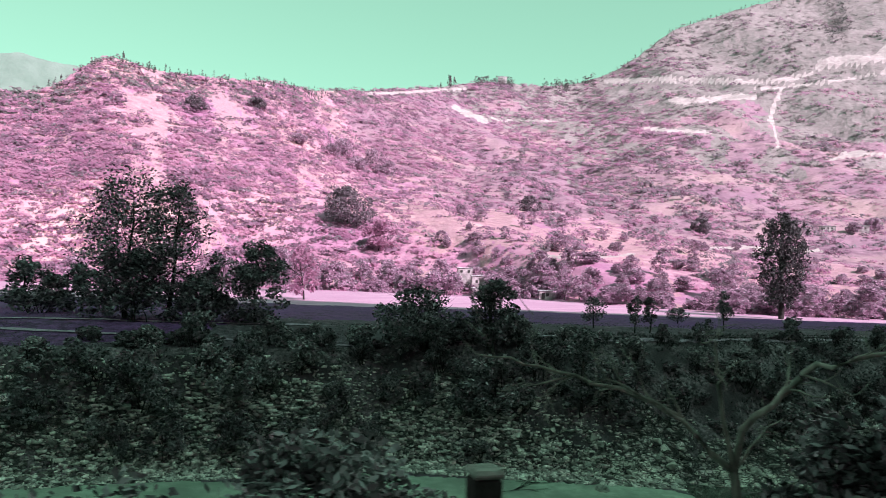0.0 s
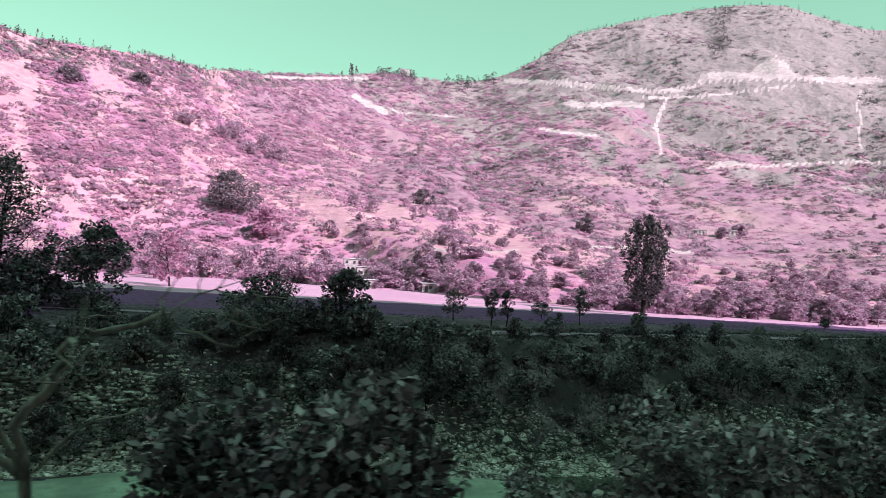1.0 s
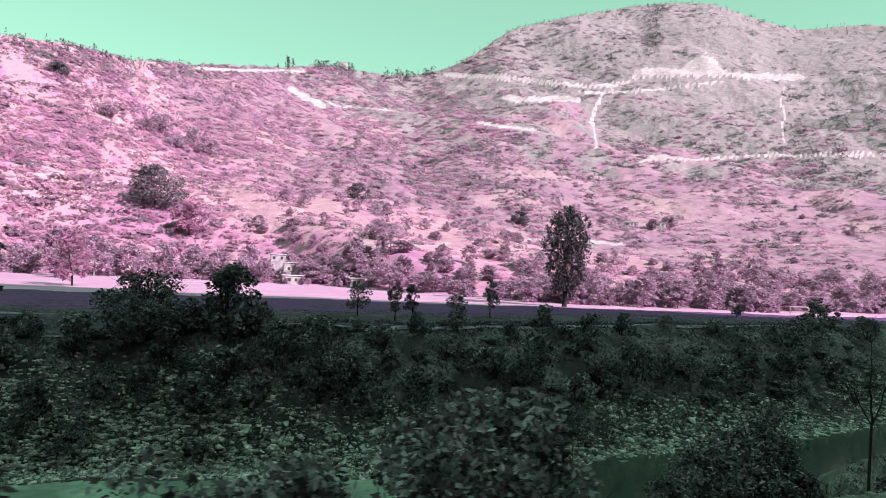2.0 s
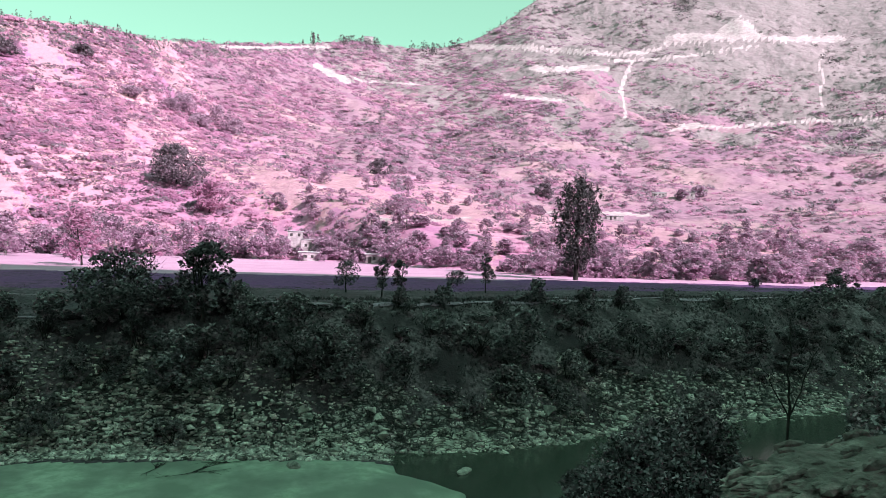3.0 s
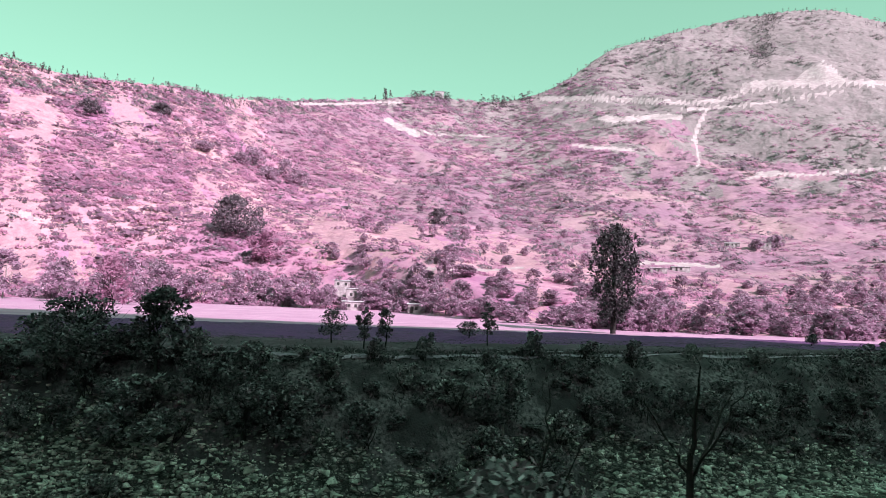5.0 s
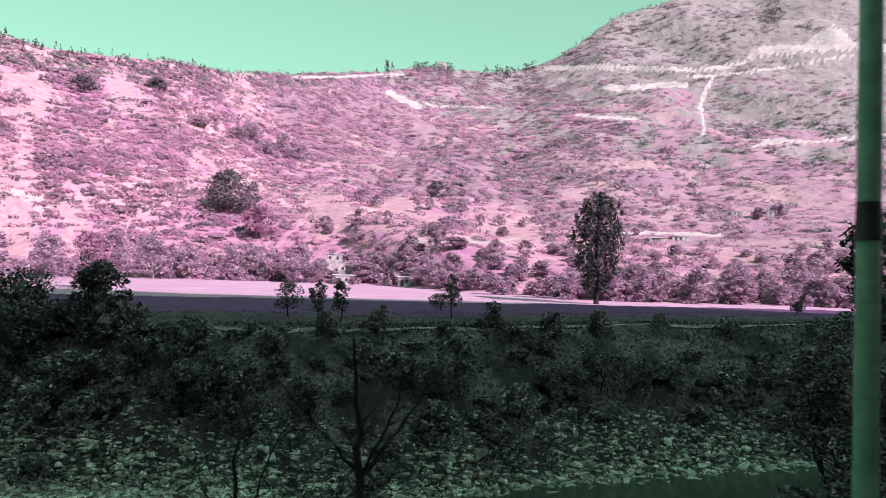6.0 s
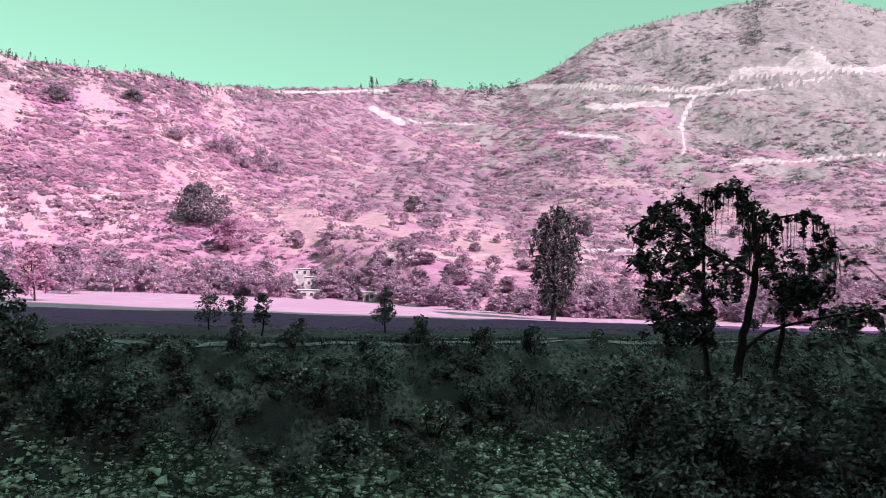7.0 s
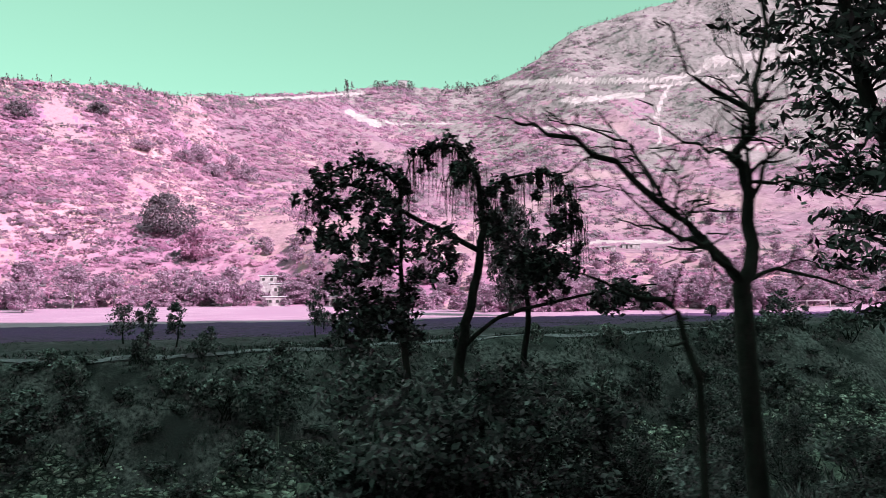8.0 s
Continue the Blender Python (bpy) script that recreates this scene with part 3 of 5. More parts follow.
def bush(name, label, at, height, radius, seed, leaf=0.16, leaves=1400, blobs=16, leaf_mat=None, group="", category="bush"):
    """A bush with several thin stems and leaves down to the ground."""
    rng = np.random.default_rng(seed)
    ob = thing(name, label, category, at, group)
    tubes = Tubes(4)
    for k in range(7):
        a = rng.uniform(0, 2 * math.pi)
        limb(tubes, rng, (rng.uniform(-0.2, 0.2) * radius, rng.uniform(-0.2, 0.2) * radius, -0.15), (0.45 * math.cos(a), 0.45 * math.sin(a), 1), height * rng.uniform(0.35, 0.6), 0.03 * height ** 0.5, 1, spread=0.5)
    part_mesh("stem", tubes.mesh("stem", BARK), ob)
    made = []
    lobes = [(rng.uniform(-0.55, 0.55) * radius, rng.uniform(-0.55, 0.55) * radius, rng.uniform(0.45, 1.0) * height) for _ in range(4)]
    for k in range(blobs):
        ox, oy, top = lobes[k % 4]
        h = rng.uniform(0.08, 0.92) ** 0.8
        d = radius * 0.62 * (1.05 - 0.75 * h) * math.sqrt(rng.uniform(0, 1))
        a = rng.uniform(0, 2 * math.pi)
        made.append((ox * (1 - 0.3 * h) + d * math.cos(a), oy * (1 - 0.3 * h) + d * math.sin(a), h * top, radius * rng.uniform(0.10, 0.34)))
    verts, faces = puffs(rng, made, max(1, leaves // blobs), leaf)
    verts[:, 2] = np.maximum(verts[:, 2], -0.05)
    part_mesh("foliage", fast_mesh("foliage", verts, faces, [leaf_mat or LEAF]), ob)
    return ob


# ---------------------------------------------------------------- far range: scrub, pines, distant ridge
def on_range(bearing, s):
    """Places on the hill, by bearing and by how far up from its foot to its crest."""
    bearing, s = np.asarray(bearing, float), np.asarray(s, float)
    way = np.radians(bearing)
    crest = smooth_interp(bearing, BEARING, CREST_FAR)
    near = 240.0
    for _ in range(6):
        near = foot_line(MID + near * np.sin(way)) / np.cos(way)
    far = near + (crest - near) * s
    x, y = MID + far * np.sin(way), far * np.cos(way)
    return x, y, land(x, y), far


def shrub_cover(name, label, count, seed, low, high, reach, size, leaf_mat, thick=0.0, per=18, squat=0.75):
    """Scattered scrub, joined: far too many to count."""
    rng = np.random.default_rng(seed)
    bearing = rng.uniform(reach[0], reach[1], count * 3)
    s = rng.uniform(low, high, count * 3)
    x, y, z, far = on_range(bearing, s)
    cover = hill_cover(x, y) + rng.normal(size=len(x)) * 0.24
    ends = np.minimum((bearing - reach[0]) / 9, (reach[1] - bearing) / 9)
    rise = np.degrees(np.arctan2(z - EYE, far))
    keep = np.nonzero((cover > thick) & (ends > rng.uniform(0, 1, len(bearing))) & ~bare_earth(bearing, rise + 0.06, np.full(len(x), 0.3)))[0][:count]
    x, y, z, far = x[keep], y[keep], z[keep], far[keep]
    radius = (0.9 + far * size) * np.exp(np.clip(rng.normal(size=len(keep)) * 0.42, -0.9, 0.95))
    # sprays of leaves that lie like shingles round the outside of each shrub
    n = len(keep) * per
    way = rng.normal(size=(n, 3))
    way[:, 2] = np.abs(way[:, 2])
    way /= np.linalg.norm(way, axis=1)[:, None]
    r = np.repeat(radius, per)
    centres = np.repeat(np.stack([x, y, z], 1), per, 0) + way * (r * rng.uniform(0.5, 1.1, n))[:, None] * np.array([1.2, 1.0, squat])
    out = way * np.array([0.4, 0.4, 0.6]) + rng.normal(size=(n, 3)) * 0.16 + np.array([0.15, -0.6, 0.45])
    a = np.cross(out, rng.normal(size=(n, 3)))
    a /= np.linalg.norm(a, axis=1)[:, None]
    c = np.cross(out, a)
    c /= np.linalg.norm(c, axis=1)[:, None]
    long = (r * 0.9 / per ** 0.4 * rng.uniform(0.6, 1.4, n))[:, None]
    a, c = a * long, c * long * 0.6
    verts = np.stack([centres - a, centres + c - a * 0.1, centres + a, centres - c - a * 0.1], 1).reshape(-1, 3)
    faces = np.arange(4 * n).reshape(n, 4)
    ob = new(name, fast_mesh(name, verts, faces, [leaf_mat]))
    tagged(ob, label, "scrub", kind="stuff")


shrub_cover("hillside_scrub", "dry purple-brown scrub over the lower hill", 8200, 11, 0.0, 0.62, (-28, 70), 0.0019, LEAF_FAR, -0.10, per=34, squat=0.62)
shrub_cover("upper_scrub", "dense dull scrub on the upper slopes", 6000, 12, 0.4, 1.0, (-28, 36), 0.0019, LEAF_FAR, -0.12, per=32, squat=0.6)
shrub_cover("mountain_scrub", "scrub in the mountain gullies, distance haze in its colour", 3600, 13, 0.3, 1.0, (19, 70), 0.0019, LEAF_MOUNTAIN, 0.0, per=26)
shrub_cover("dark_scrub", "dark evergreen scrub dotted over the hill", 1900, 14, 0.02, 0.97, (-28, 26), 0.0016, LEAF_HILL_TREE, -0.1, per=14)
shrub_cover("dotted_scrub", "dull purple bushes dotted over the hill", 6500, 18, 0.03, 0.98, (-28, 50), 0.0024, LEAF_DOT, -0.2, per=16)
shrub_cover("crest_scrub", "dull evergreen scrub thick along the hill crest", 1500, 16, 0.86, 1.0, (-28, 30), 0.0017, LEAF_GULLY, -0.3, per=14)
shrub_cover("foot_scrub", "dark scrub patches on the terraced lower slope", 2400, 17, 0.02, 0.5, (14, 74), 0.0030, LEAF_HILL_TREE, 0.06, per=20)


def gully_scrub():
    """Dark evergreen scrub that fills two gullies of the mountain."""
    rng = np.random.default_rng(15)
    b = np.concatenate([rng.normal(0, 0.5, 420), rng.uniform(55.3, 60.5, 1500)])
    s = np.concatenate([rng.uniform(0.80, 1.0, 420), rng.uniform(0.42, 0.74, 1500)])
    b[:420] += 45.2 + 2.5 * (s[:420] - 0.8)
    b[420:] = 55.0 + (b[420:] - 55.3) * 1.25 + 1.6 * fbm(s[420:] * 9, s[420:] * 0, 111)
    s[420:] += 0.16 * fbm(b[420:] * 0.7, b[420:] * 0, 113)
    keep = (np.arange(len(b)) < 420) | (fbm(b * 0.9, s * 14, 115) > -0.12)
    b, s, wide = b[keep], s[keep], np.where(np.arange(len(b)) < 420, 0.0024, 0.0027)[keep]
    x, y, z, far = on_range(b, s)
    radius = far * wide * rng.uniform(0.4, 1.3, len(x))
    way = rng.normal(size=(len(x) * 16, 3))
    way /= np.linalg.norm(way, axis=1)[:, None]
    r = np.repeat(radius, 16)
    verts, faces = leaf_quads(rng, np.repeat(np.stack([x, y, z], 1), 16, 0) + way * r[:, None], r * 0.33, 0.0, 0.6)
    tagged(new("gully_scrub", fast_mesh("gully_scrub", verts, faces, [LEAF_GULLY])), "dull evergreen scrub filling the mountain gullies", "scrub", kind="stuff")


gully_scrub()


def ridge_pines():
    rng = np.random.default_rng(21)
    centres, sizes = [], []
    spots = [(b, rng.uniform(0.94, 1.0), rng.uniform(2.0, 5.5)) for b in rng.uniform(-17, 8.5, 230)]
    spots += [(b, rng.uniform(0.96, 1.0), rng.uniform(8, 15)) for b in rng.uniform(17.2, 20.5, 34)]
    spots += [(b, rng.uniform(0.96, 1.0), rng.uniform(8, 16)) for b in rng.uniform(23.0, 27.5, 34)]
    spots += [(b, rng.uniform(0.96, 1.0), rng.uniform(10, 20)) for b in rng.uniform(14.3, 15.8, 9)]
    spots += [(b, rng.uniform(0.97, 1.0), rng.uniform(4, 9)) for b in rng.uniform(28, 61, 200)]
    for b, s, h in spots:
        x, y, z, _ = on_range([b], [s])
        for k in range(26):
            f = rng.uniform(0, 1)
            broad = 17 < b < 28
            d = h * (0.55 * math.sin(0.35 + 2.6 * f) if broad else 0.30 * (1.05 - f)) * rng.uniform(0.2, 1)
            a = rng.uniform(0, 2 * math.pi)
            centres.append((x[0] + d * math.cos(a), y[0] + d * math.sin(a), z[0] + f * h))
            sizes.append(h * (0.13 if broad else 0.10))
    verts, faces = leaf_quads(rng, np.array(centres), np.array(sizes), 0.3, 0.5)
    tagged(new("ridge_pines", fast_mesh("ridge_pines", verts, faces, [LEAF_RIDGE])), "small dark pines along the skyline of the hill", "trees", kind="stuff")


ridge_pines()


def distant_ridge():
    rng = np.random.default_rng(23)
    bearing = np.linspace(-40, -2, 90)
    top = np.interp(bearing, [-40, -24, -17, -13, -8, -2], [11.5, 13.6, 14.35, 14.1, 12, 8]) + 0.25 * fbm(bearing * 0.6, bearing * 0, 71)
    rows = []
    for f in (0.0, 0.35, 0.7, 1.0):
        far = 2300 + 500 * f
        rows.append(np.stack([MID + far * np.sin(np.radians(bearing)), far * np.cos(np.radians(bearing)), EYE + far * np.tan(np.radians(top * f)) - 40 * (1 - f)], 1))
    verts = np.concatenate(rows)
    idx = np.arange(len(verts)).reshape(4, -1)
    faces = np.stack([idx[:-1, :-1], idx[:-1, 1:], idx[1:, 1:], idx[1:, :-1]], -1).reshape(-1, 4)
    # plain sheet in the haze-tinted colour
    tagged(new("distant_ridge", fast_mesh("distant_ridge", verts, faces, [HAZY], smooth=True)), "ridge far behind the hill, haze put into its grey-green colour", "mountain", kind="structure")


distant_ridge()


# ---------------------------------------------------------------- trees across the valley
GROUP_ROW = "trees at the foot of the hill"
row_kinds = []
for k, (h, r) in enumerate([(12, 5.5), (9, 5.0), (10, 3.6), (13.5, 5.0), (8, 4.2)]):
    row_kinds.append(leafy_tree("tree", "broad dusty tree with pale trunk below the hill", "tree", on_ground([-8, 26, 50, 10, 63][k], [228, 246, 247, 222, 226][k]), h, r, 100 + k, leaf=0.5, leaves=1300, blobs=40, clear=0.16, trunk=0.22, leaf_mat=LEAF_BELT, bark=BARK_PALE, group=GROUP_ROW))
rng = np.random.default_rng(5)
row_spots = [(-22, 226), (-38, 232), (-2, 262), (36, 252), (74, 240), (98, 215), (99, 190), (101, 176), (104, 158), (108, 143), (113, 138), (120, 133), (128, 128), (137, 123), (146, 120), (156, 118), (166, 116), (178, 118), (190, 118), (203, 120), (-52, 240), (16, 270), (44, 270), (104, 222), (118, 190), (132, 168), (148, 150), (164, 140), (182, 138), (204, 142), (226, 150), (246, 160), (224, 122), (250, 128), (280, 140), (111, 165), (126, 150), (66, 232), (57, 234), (31, 240), (20, 236), (3, 234), (-12, 240), (-30, 246), (42, 236), (70, 246), (96, 214), (116, 150), (140, 134), (152, 130), (172, 128), (196, 130), (214, 132), (-6, 212), (12, 208), (122, 144), (133, 140), (52, 250), (108, 180), (236, 140), (262, 150), (160, 128)]
for x, y in row_spots:
    src = row_kinds[int(rng.integers(0, 5))]
    scale = rng.uniform(0.62, 1.0)
    copy_thing(src, Matrix.Translation(on_ground(x, y)) @ pose(0, 0, 0, 0, 0, rng.uniform(0, 360)) @ Matrix.Diagonal((scale * (1.05 if x > 60 else 1.25), scale * 1.1, scale * (0.72 if x > 60 else 1.1), 1)))

for k in range(130):
    x = 84 + 226 * rng.uniform(0, 1) ** 1.3
    y = float(foot_line(x)) + 3 + 75 * rng.uniform(0, 1) ** 1.5
    copy_thing(row_kinds[[2, 0, 2, 4, 3, 1][k % 6]], Matrix.Translation(on_ground(x, y)) @ pose(0, 0, 0, 0, 0, rng.uniform(0, 360)) @ Matrix.Diagonal((rng.uniform(0.5, 0.95),) * 2 + (rng.uniform(0.32, 0.66), 1)))

# smaller trees scattered up the slope above the belt
for k in range(110):
    x, y, z, _ = on_range([rng.uniform(14, 60)], [0.02 + 0.3 * rng.uniform(0, 1) ** 1.5])
    copy_thing(row_kinds[k % 5], Matrix.Translation((x[0], y[0], z[0] - 0.2)) @ pose(0, 0, 0, 0, 0, rng.uniform(0, 360)) @ Matrix.Diagonal((rng.uniform(0.45, 0.9),) * 2 + (rng.uniform(0.3, 0.55), 1)))

# low round bushes along the same belt
belt = bush("bush", "low round dry bush at the field edge", on_ground(88, 222), 3.2, 2.6, 140, leaf=0.4, leaves=420, leaf_mat=LEAF_BELT, group="bushes along the field edge")
for k in range(110):
    x = rng.uniform(-45, 235)
    y = float(foot_line(x)) + rng.uniform(-4, 14)
    if 68 < x < 84:
        y += 18
    copy_thing(belt, Matrix.Translation(on_ground(x, y)) @ pose(0, 0, 0, 0, 0, rng.uniform(0, 360)) @ Matrix.Scale(rng.uniform(0.6, 1.5), 4))

# single dark trees on the hillside
leafy_tree("hillside_tree", "broad dark tree alone on the lower hillside", "tree", on_ground(46.4, 326), 17.0, 15.0, 150, leaf=0.6, leaves=5600, blobs=76, clear=0.05, trunk=0.35, leaf_mat=LEAF_HILL_TREE, puff=(0.12, 0.28))
leafy_tree("hillside_tree", "bushy tree below the lone dark tree", "tree", on_ground(57, 300), 13, 8, 151, leaf=0.7, leaves=1800, blobs=34, clear=0.12, trunk=0.3, leaf_mat=LEAF_FAR)
for k, (x, y, h, r, label) in enumerate([(170, 396, 10, 8, "dark tree halfway up the hillside"), (258, 345, 9, 6.5, "dark evergreen tree above the field belt"), (-33, 450, 9, 8, "dark tree near the hill crest"), (4, 492, 8, 7, "small dark tree near the hill crest"),
                                        (66, 505, 12, 11, "dark thicket tree on the upper hillside"), (90, 512, 13, 12, "dark thicket tree on the upper hillside"), (366, 340, 7, 5, "dark tree beside the hillside huts"), (384, 342, 8, 6, "dark tree beside the hillside huts"), (74, 492, 8, 10, "dark thicket tree on the upper hillside"), (56, 486, 8, 8, "dark thicket tree on the upper hillside"), (99, 500, 10, 9, "dark thicket tree on the upper hillside"), (30, 470, 6, 9, "low dark tree on the upper hillside")]):
    leafy_tree("hillside_tree", label, "tree", on_ground(x, y), h, r, 160 + k, leaf=0.6, leaves=2000, blobs=40, clear=0.05, trunk=0.3, leaf_mat=LEAF_HILL_TREE if k < 4 else LEAF_BELT, puff=(0.12, 0.3))

# the tall tree on the field
def tall_tree(at):
    """A tall column of a tree whose leaves hang in long tassels."""
    rng = np.random.default_rng(170)
    tree = thing("tall_tree", "tall dark columnar tree with hanging leaf tassels", "tree", at)
    tubes = Tubes(8)
    tubes.add([(0, 0, -0.4), (0, 0, 0.3), (0.1, 0, 6), (-0.1, 0.1, 12), (0.15, 0, 18), (0.2, 0, 22)], [0.85, 0.55, 0.45, 0.36, 0.2, 0.05])
    centres = []
    for k in range(330):
        h = 4.0 + 18.5 * rng.uniform(0, 1) ** 0.85
        wide = float(np.interp(h, [2, 6, 10, 14, 18, 21, 22.6], [2.0, 3.4, 4.4, 5.2, 5.0, 3.2, 0.8])) * rng.uniform(0.75, 1.15)
        a, d = rng.uniform(0, 2 * math.pi), wide * rng.uniform(0.25, 1.0) ** 0.6
        p = np.array([d * math.cos(a), d * math.sin(a), h])
        if k % 3 == 0:
            tubes.add([(0, 0, h - 0.5 * d), (p[0] * 0.5, p[1] * 0.5, h + 0.1 * d), tuple(p)], [0.09, 0.06, 0.02])
        drop = min(rng.uniform(1.0, 2.8), h - 1.2)
        n = 34
        f = rng.uniform(0, 1, n)
        centres.append(p + np.stack([rng.normal(size=n) * 0.28, rng.normal(size=n) * 0.28, -f * drop], 1))
    part_mesh("trunk", tubes.mesh("trunk", BARK), tree)
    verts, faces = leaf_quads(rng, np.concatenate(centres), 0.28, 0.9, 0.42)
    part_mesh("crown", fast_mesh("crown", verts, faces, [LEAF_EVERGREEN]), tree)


tall_tree(Vector((107.3, 117.0, ground_at(107.3, 117.0) - 0.1)))

# trees left of the field
leafy_tree("tree", "tall sparse dark tree on the terrace", "tree", on_ground(-13.2, 87), 17.2, 6.2, 180, leaf=0.21, leaves=6000, blobs=84, clear=0.12, trunk=0.3, group="terrace trees")
leafy_tree("tree", "tall sparse dark tree on the terrace", "tree", on_ground(-8.8, 89), 16.2, 5.8, 181, leaf=0.21, leaves=6000, blobs=80, clear=0.12, trunk=0.3, group="terrace trees")
leafy_tree("tree", "dense dark bushy tree on the terrace", "tree", on_ground(1.5, 86), 9.4, 4.2, 182, leaf=0.24, leaves=5200, blobs=56, clear=0.08, trunk=0.2, group="terrace trees")
leafy_tree("tree", "sparse dark tree beside the bushy ones", "tree", on_ground(-3.2, 91), 8.0, 2.6, 183, leaf=0.24, leaves=1500, blobs=30, clear=0.1, trunk=0.18, group="terrace trees")
leafy_tree("tree", "airy dry tree in the sun at the field edge", "tree", on_ground(13, 156), 11.0, 5.0, 184, leaf=0.4, leaves=1300, blobs=40, clear=0.2, trunk=0.2, leaf_mat=LEAF_FAR)
leafy_tree("tree", "low dark tree at the far side of the terrace", "tree", on_ground(-28, 104), 7.0, 3.6, 185, leaf=0.26, leaves=1800, blobs=30, clear=0.1, trunk=0.2)
leafy_tree("tree", "low dark tree at the far side of the terrace", "tree", on_ground(-20, 98), 6.0, 3.0, 186, leaf=0.26, leaves=1500, blobs=30, clear=0.1, trunk=0.2)

bush("thicket", "dense dark thicket below the tall terrace trees", on_ground(-11.5, 84), 9.0, 6.0, 187, leaf=0.24, leaves=6200, blobs=60)
bush("thicket", "dense dark thicket beside the tall terrace trees", on_ground(-4.5, 85), 7.0, 4.4, 188, leaf=0.24, leaves=4200, blobs=44)
bush("thicket", "dark thicket at the far side of the terrace", on_ground(-24, 93), 6.0, 4.6, 189, leaf=0.24, leaves=2800, blobs=34)

# young trees on the terrace
for k, (x, y, h, r, label) in enumerate([(45.4, 72.8, 4.4, 1.1, "slim young tree of a pair on the terrace"), (48.0, 73.6, 4.4, 1.1, "slim young tree of a pair on the terrace"), (62.6, 78.5, 5.2, 1.3, "young tree with bare twigs at its top"), (67, 95, 2.4, 1.9, "low spreading tree on the field"),
                                        (43.0, 78.5, 3.8, 1.9, "small dark tree on the terrace"), (133, 93, 1.9, 1.5, "small round dark tree by the field edge")]):
    leafy_tree("young_tree", label, "tree", on_ground(x, y), h, r, 200 + k, leaf=0.12, leaves=1500, blobs=34, clear=0.3, trunk=0.09, puff=(0.2, 0.38), group="young terrace trees")

# ---------------------------------------------------------------- bushes and trees on the far bank
leafy_tree("bank_tree", "large dark many-stemmed tree on the river bank", "tree", on_ground(18.0, 70.5), 6.0, 4.6, 210, leaf=0.2, leaves=5200, blobs=60, clear=0.15, trunk=0.16, stems=4)
leafy_tree("bank_tree", "large dark many-stemmed tree on the river bank", "tree", on_ground(25.2, 67.0), 6.8, 3.0, 211, leaf=0.2, leaves=3600, blobs=44, clear=0.15, trunk=0.15, stems=3)
leafy_tree("bank_tree", "dark tree on the river bank", "tree", on_ground(32.5, 61.0), 8.4, 2.6, 212, leaf=0.19, leaves=3400, blobs=44, clear=0.15, trunk=0.13, stems=2)
leafy_tree("bank_tree", "dark tree on the river bank with pale lower stem", "tree", on_ground(55.5, 58.5), 7.2, 2.7, 213, leaf=0.19, leaves=3200, blobs=44, clear=0.3, trunk=0.13, stems=1, bark=BARK_PALE)

bank_kinds = []
for k, (x, y, h, r, mat) in enumerate([(22.0, 64.5, 6.0, 3.6, LEAF), (36.5, 62.0, 4.0, 2.4, LEAF_GREY), (42.5, 60.0, 4.8, 2.5, LEAF), (51.5, 61.0, 5.2, 3.0, LEAF_GREY)]):
    bank_kinds.append(bush("bush", ["dense dark bush on the stony bank", "dusty green bush on the stony bank"][k % 2], on_ground(x, y), h, r, 220 + k, leaf=0.19, leaves=2300, blobs=24, leaf_mat=mat, group="bushes on the river bank"))
bank_spots = [(-12, 66, 0.8), (-6, 65.3, 0.75), (1.5, 65.6, 0.8), (7.5, 66.2, 0.75), (11.5, 65.5, 0.7), (-17, 67, 0.9), (-8, 68, 1.0), (-3, 69.5, 1.1), (2, 68.5, 1.0), (6, 70, 1.1), (9.5, 67.5, 0.9), (-13, 69, 1.0), (-18, 70, 0.9), (-5, 73, 0.9), (4, 74, 0.8), (12, 73, 0.9), (-1, 66, 0.7), (5, 66, 0.7), (-10, 65.5, 0.6), (19.5, 67.5, 1.05), (24.5, 64.5, 1.1), (28.0, 67.0, 0.95), (21.5, 70.5, 0.8), (16.0, 70.0, 0.8), (23.5, 69.5, 0.8), (31.0, 62.5, 0.9), (26.5, 63.0, 1.0), (17.5, 66.5, 0.8), (29, 64.5, 0.8), (62, 58.5, 0.95), (59.0, 56.5, 0.8), (66, 60.5, 0.8), (72.3, 60.5, 0.9), (76.7, 60.0, 0.9), (80.5, 60.5, 0.9), (88, 60, 1.0), (94.4, 61.0, 0.95), (101, 60, 0.9), (62.8, 67.0, 0.8), (69.2, 65.8, 0.8), (75.2, 66.0, 0.8), (93.5, 66.2, 0.9), (84, 67, 0.6), (107, 64, 1.1), (116, 65, 1.3), (122, 68, 1.2), (12.0, 70.5, 0.8), (8.7, 72.5, 0.7), (3, 74, 0.8), (-4, 76, 0.9), (40, 64, 0.8), (47.5, 63.5, 0.85), (53.5, 57.8, 0.9), (35.5, 61, 1.0), (33, 66, 0.7), (45, 66.5, 0.6), (57, 65.5, 0.6), (8, 78, 0.5), (112, 60, 1.1), (128, 64, 1.1), (-9, 72.5, 0.7), (0, 70.5, 0.7), (22, 61.5, 0.8), (14, 68, 0.6), (38, 67, 0.55), (50, 66.8, 0.5)]
for x, y, scale in bank_spots:
    copy_thing(bank_kinds[int(rng.integers(0, 4))], Matrix.Translation(on_ground(x, y, 0.15)) @ pose(0, 0, 0, 0, 0, rng.uniform(0, 360)) @ Matrix.Diagonal((scale * rng.uniform(0.85, 1.15), scale, scale * rng.uniform(0.8, 1.15), 1)))


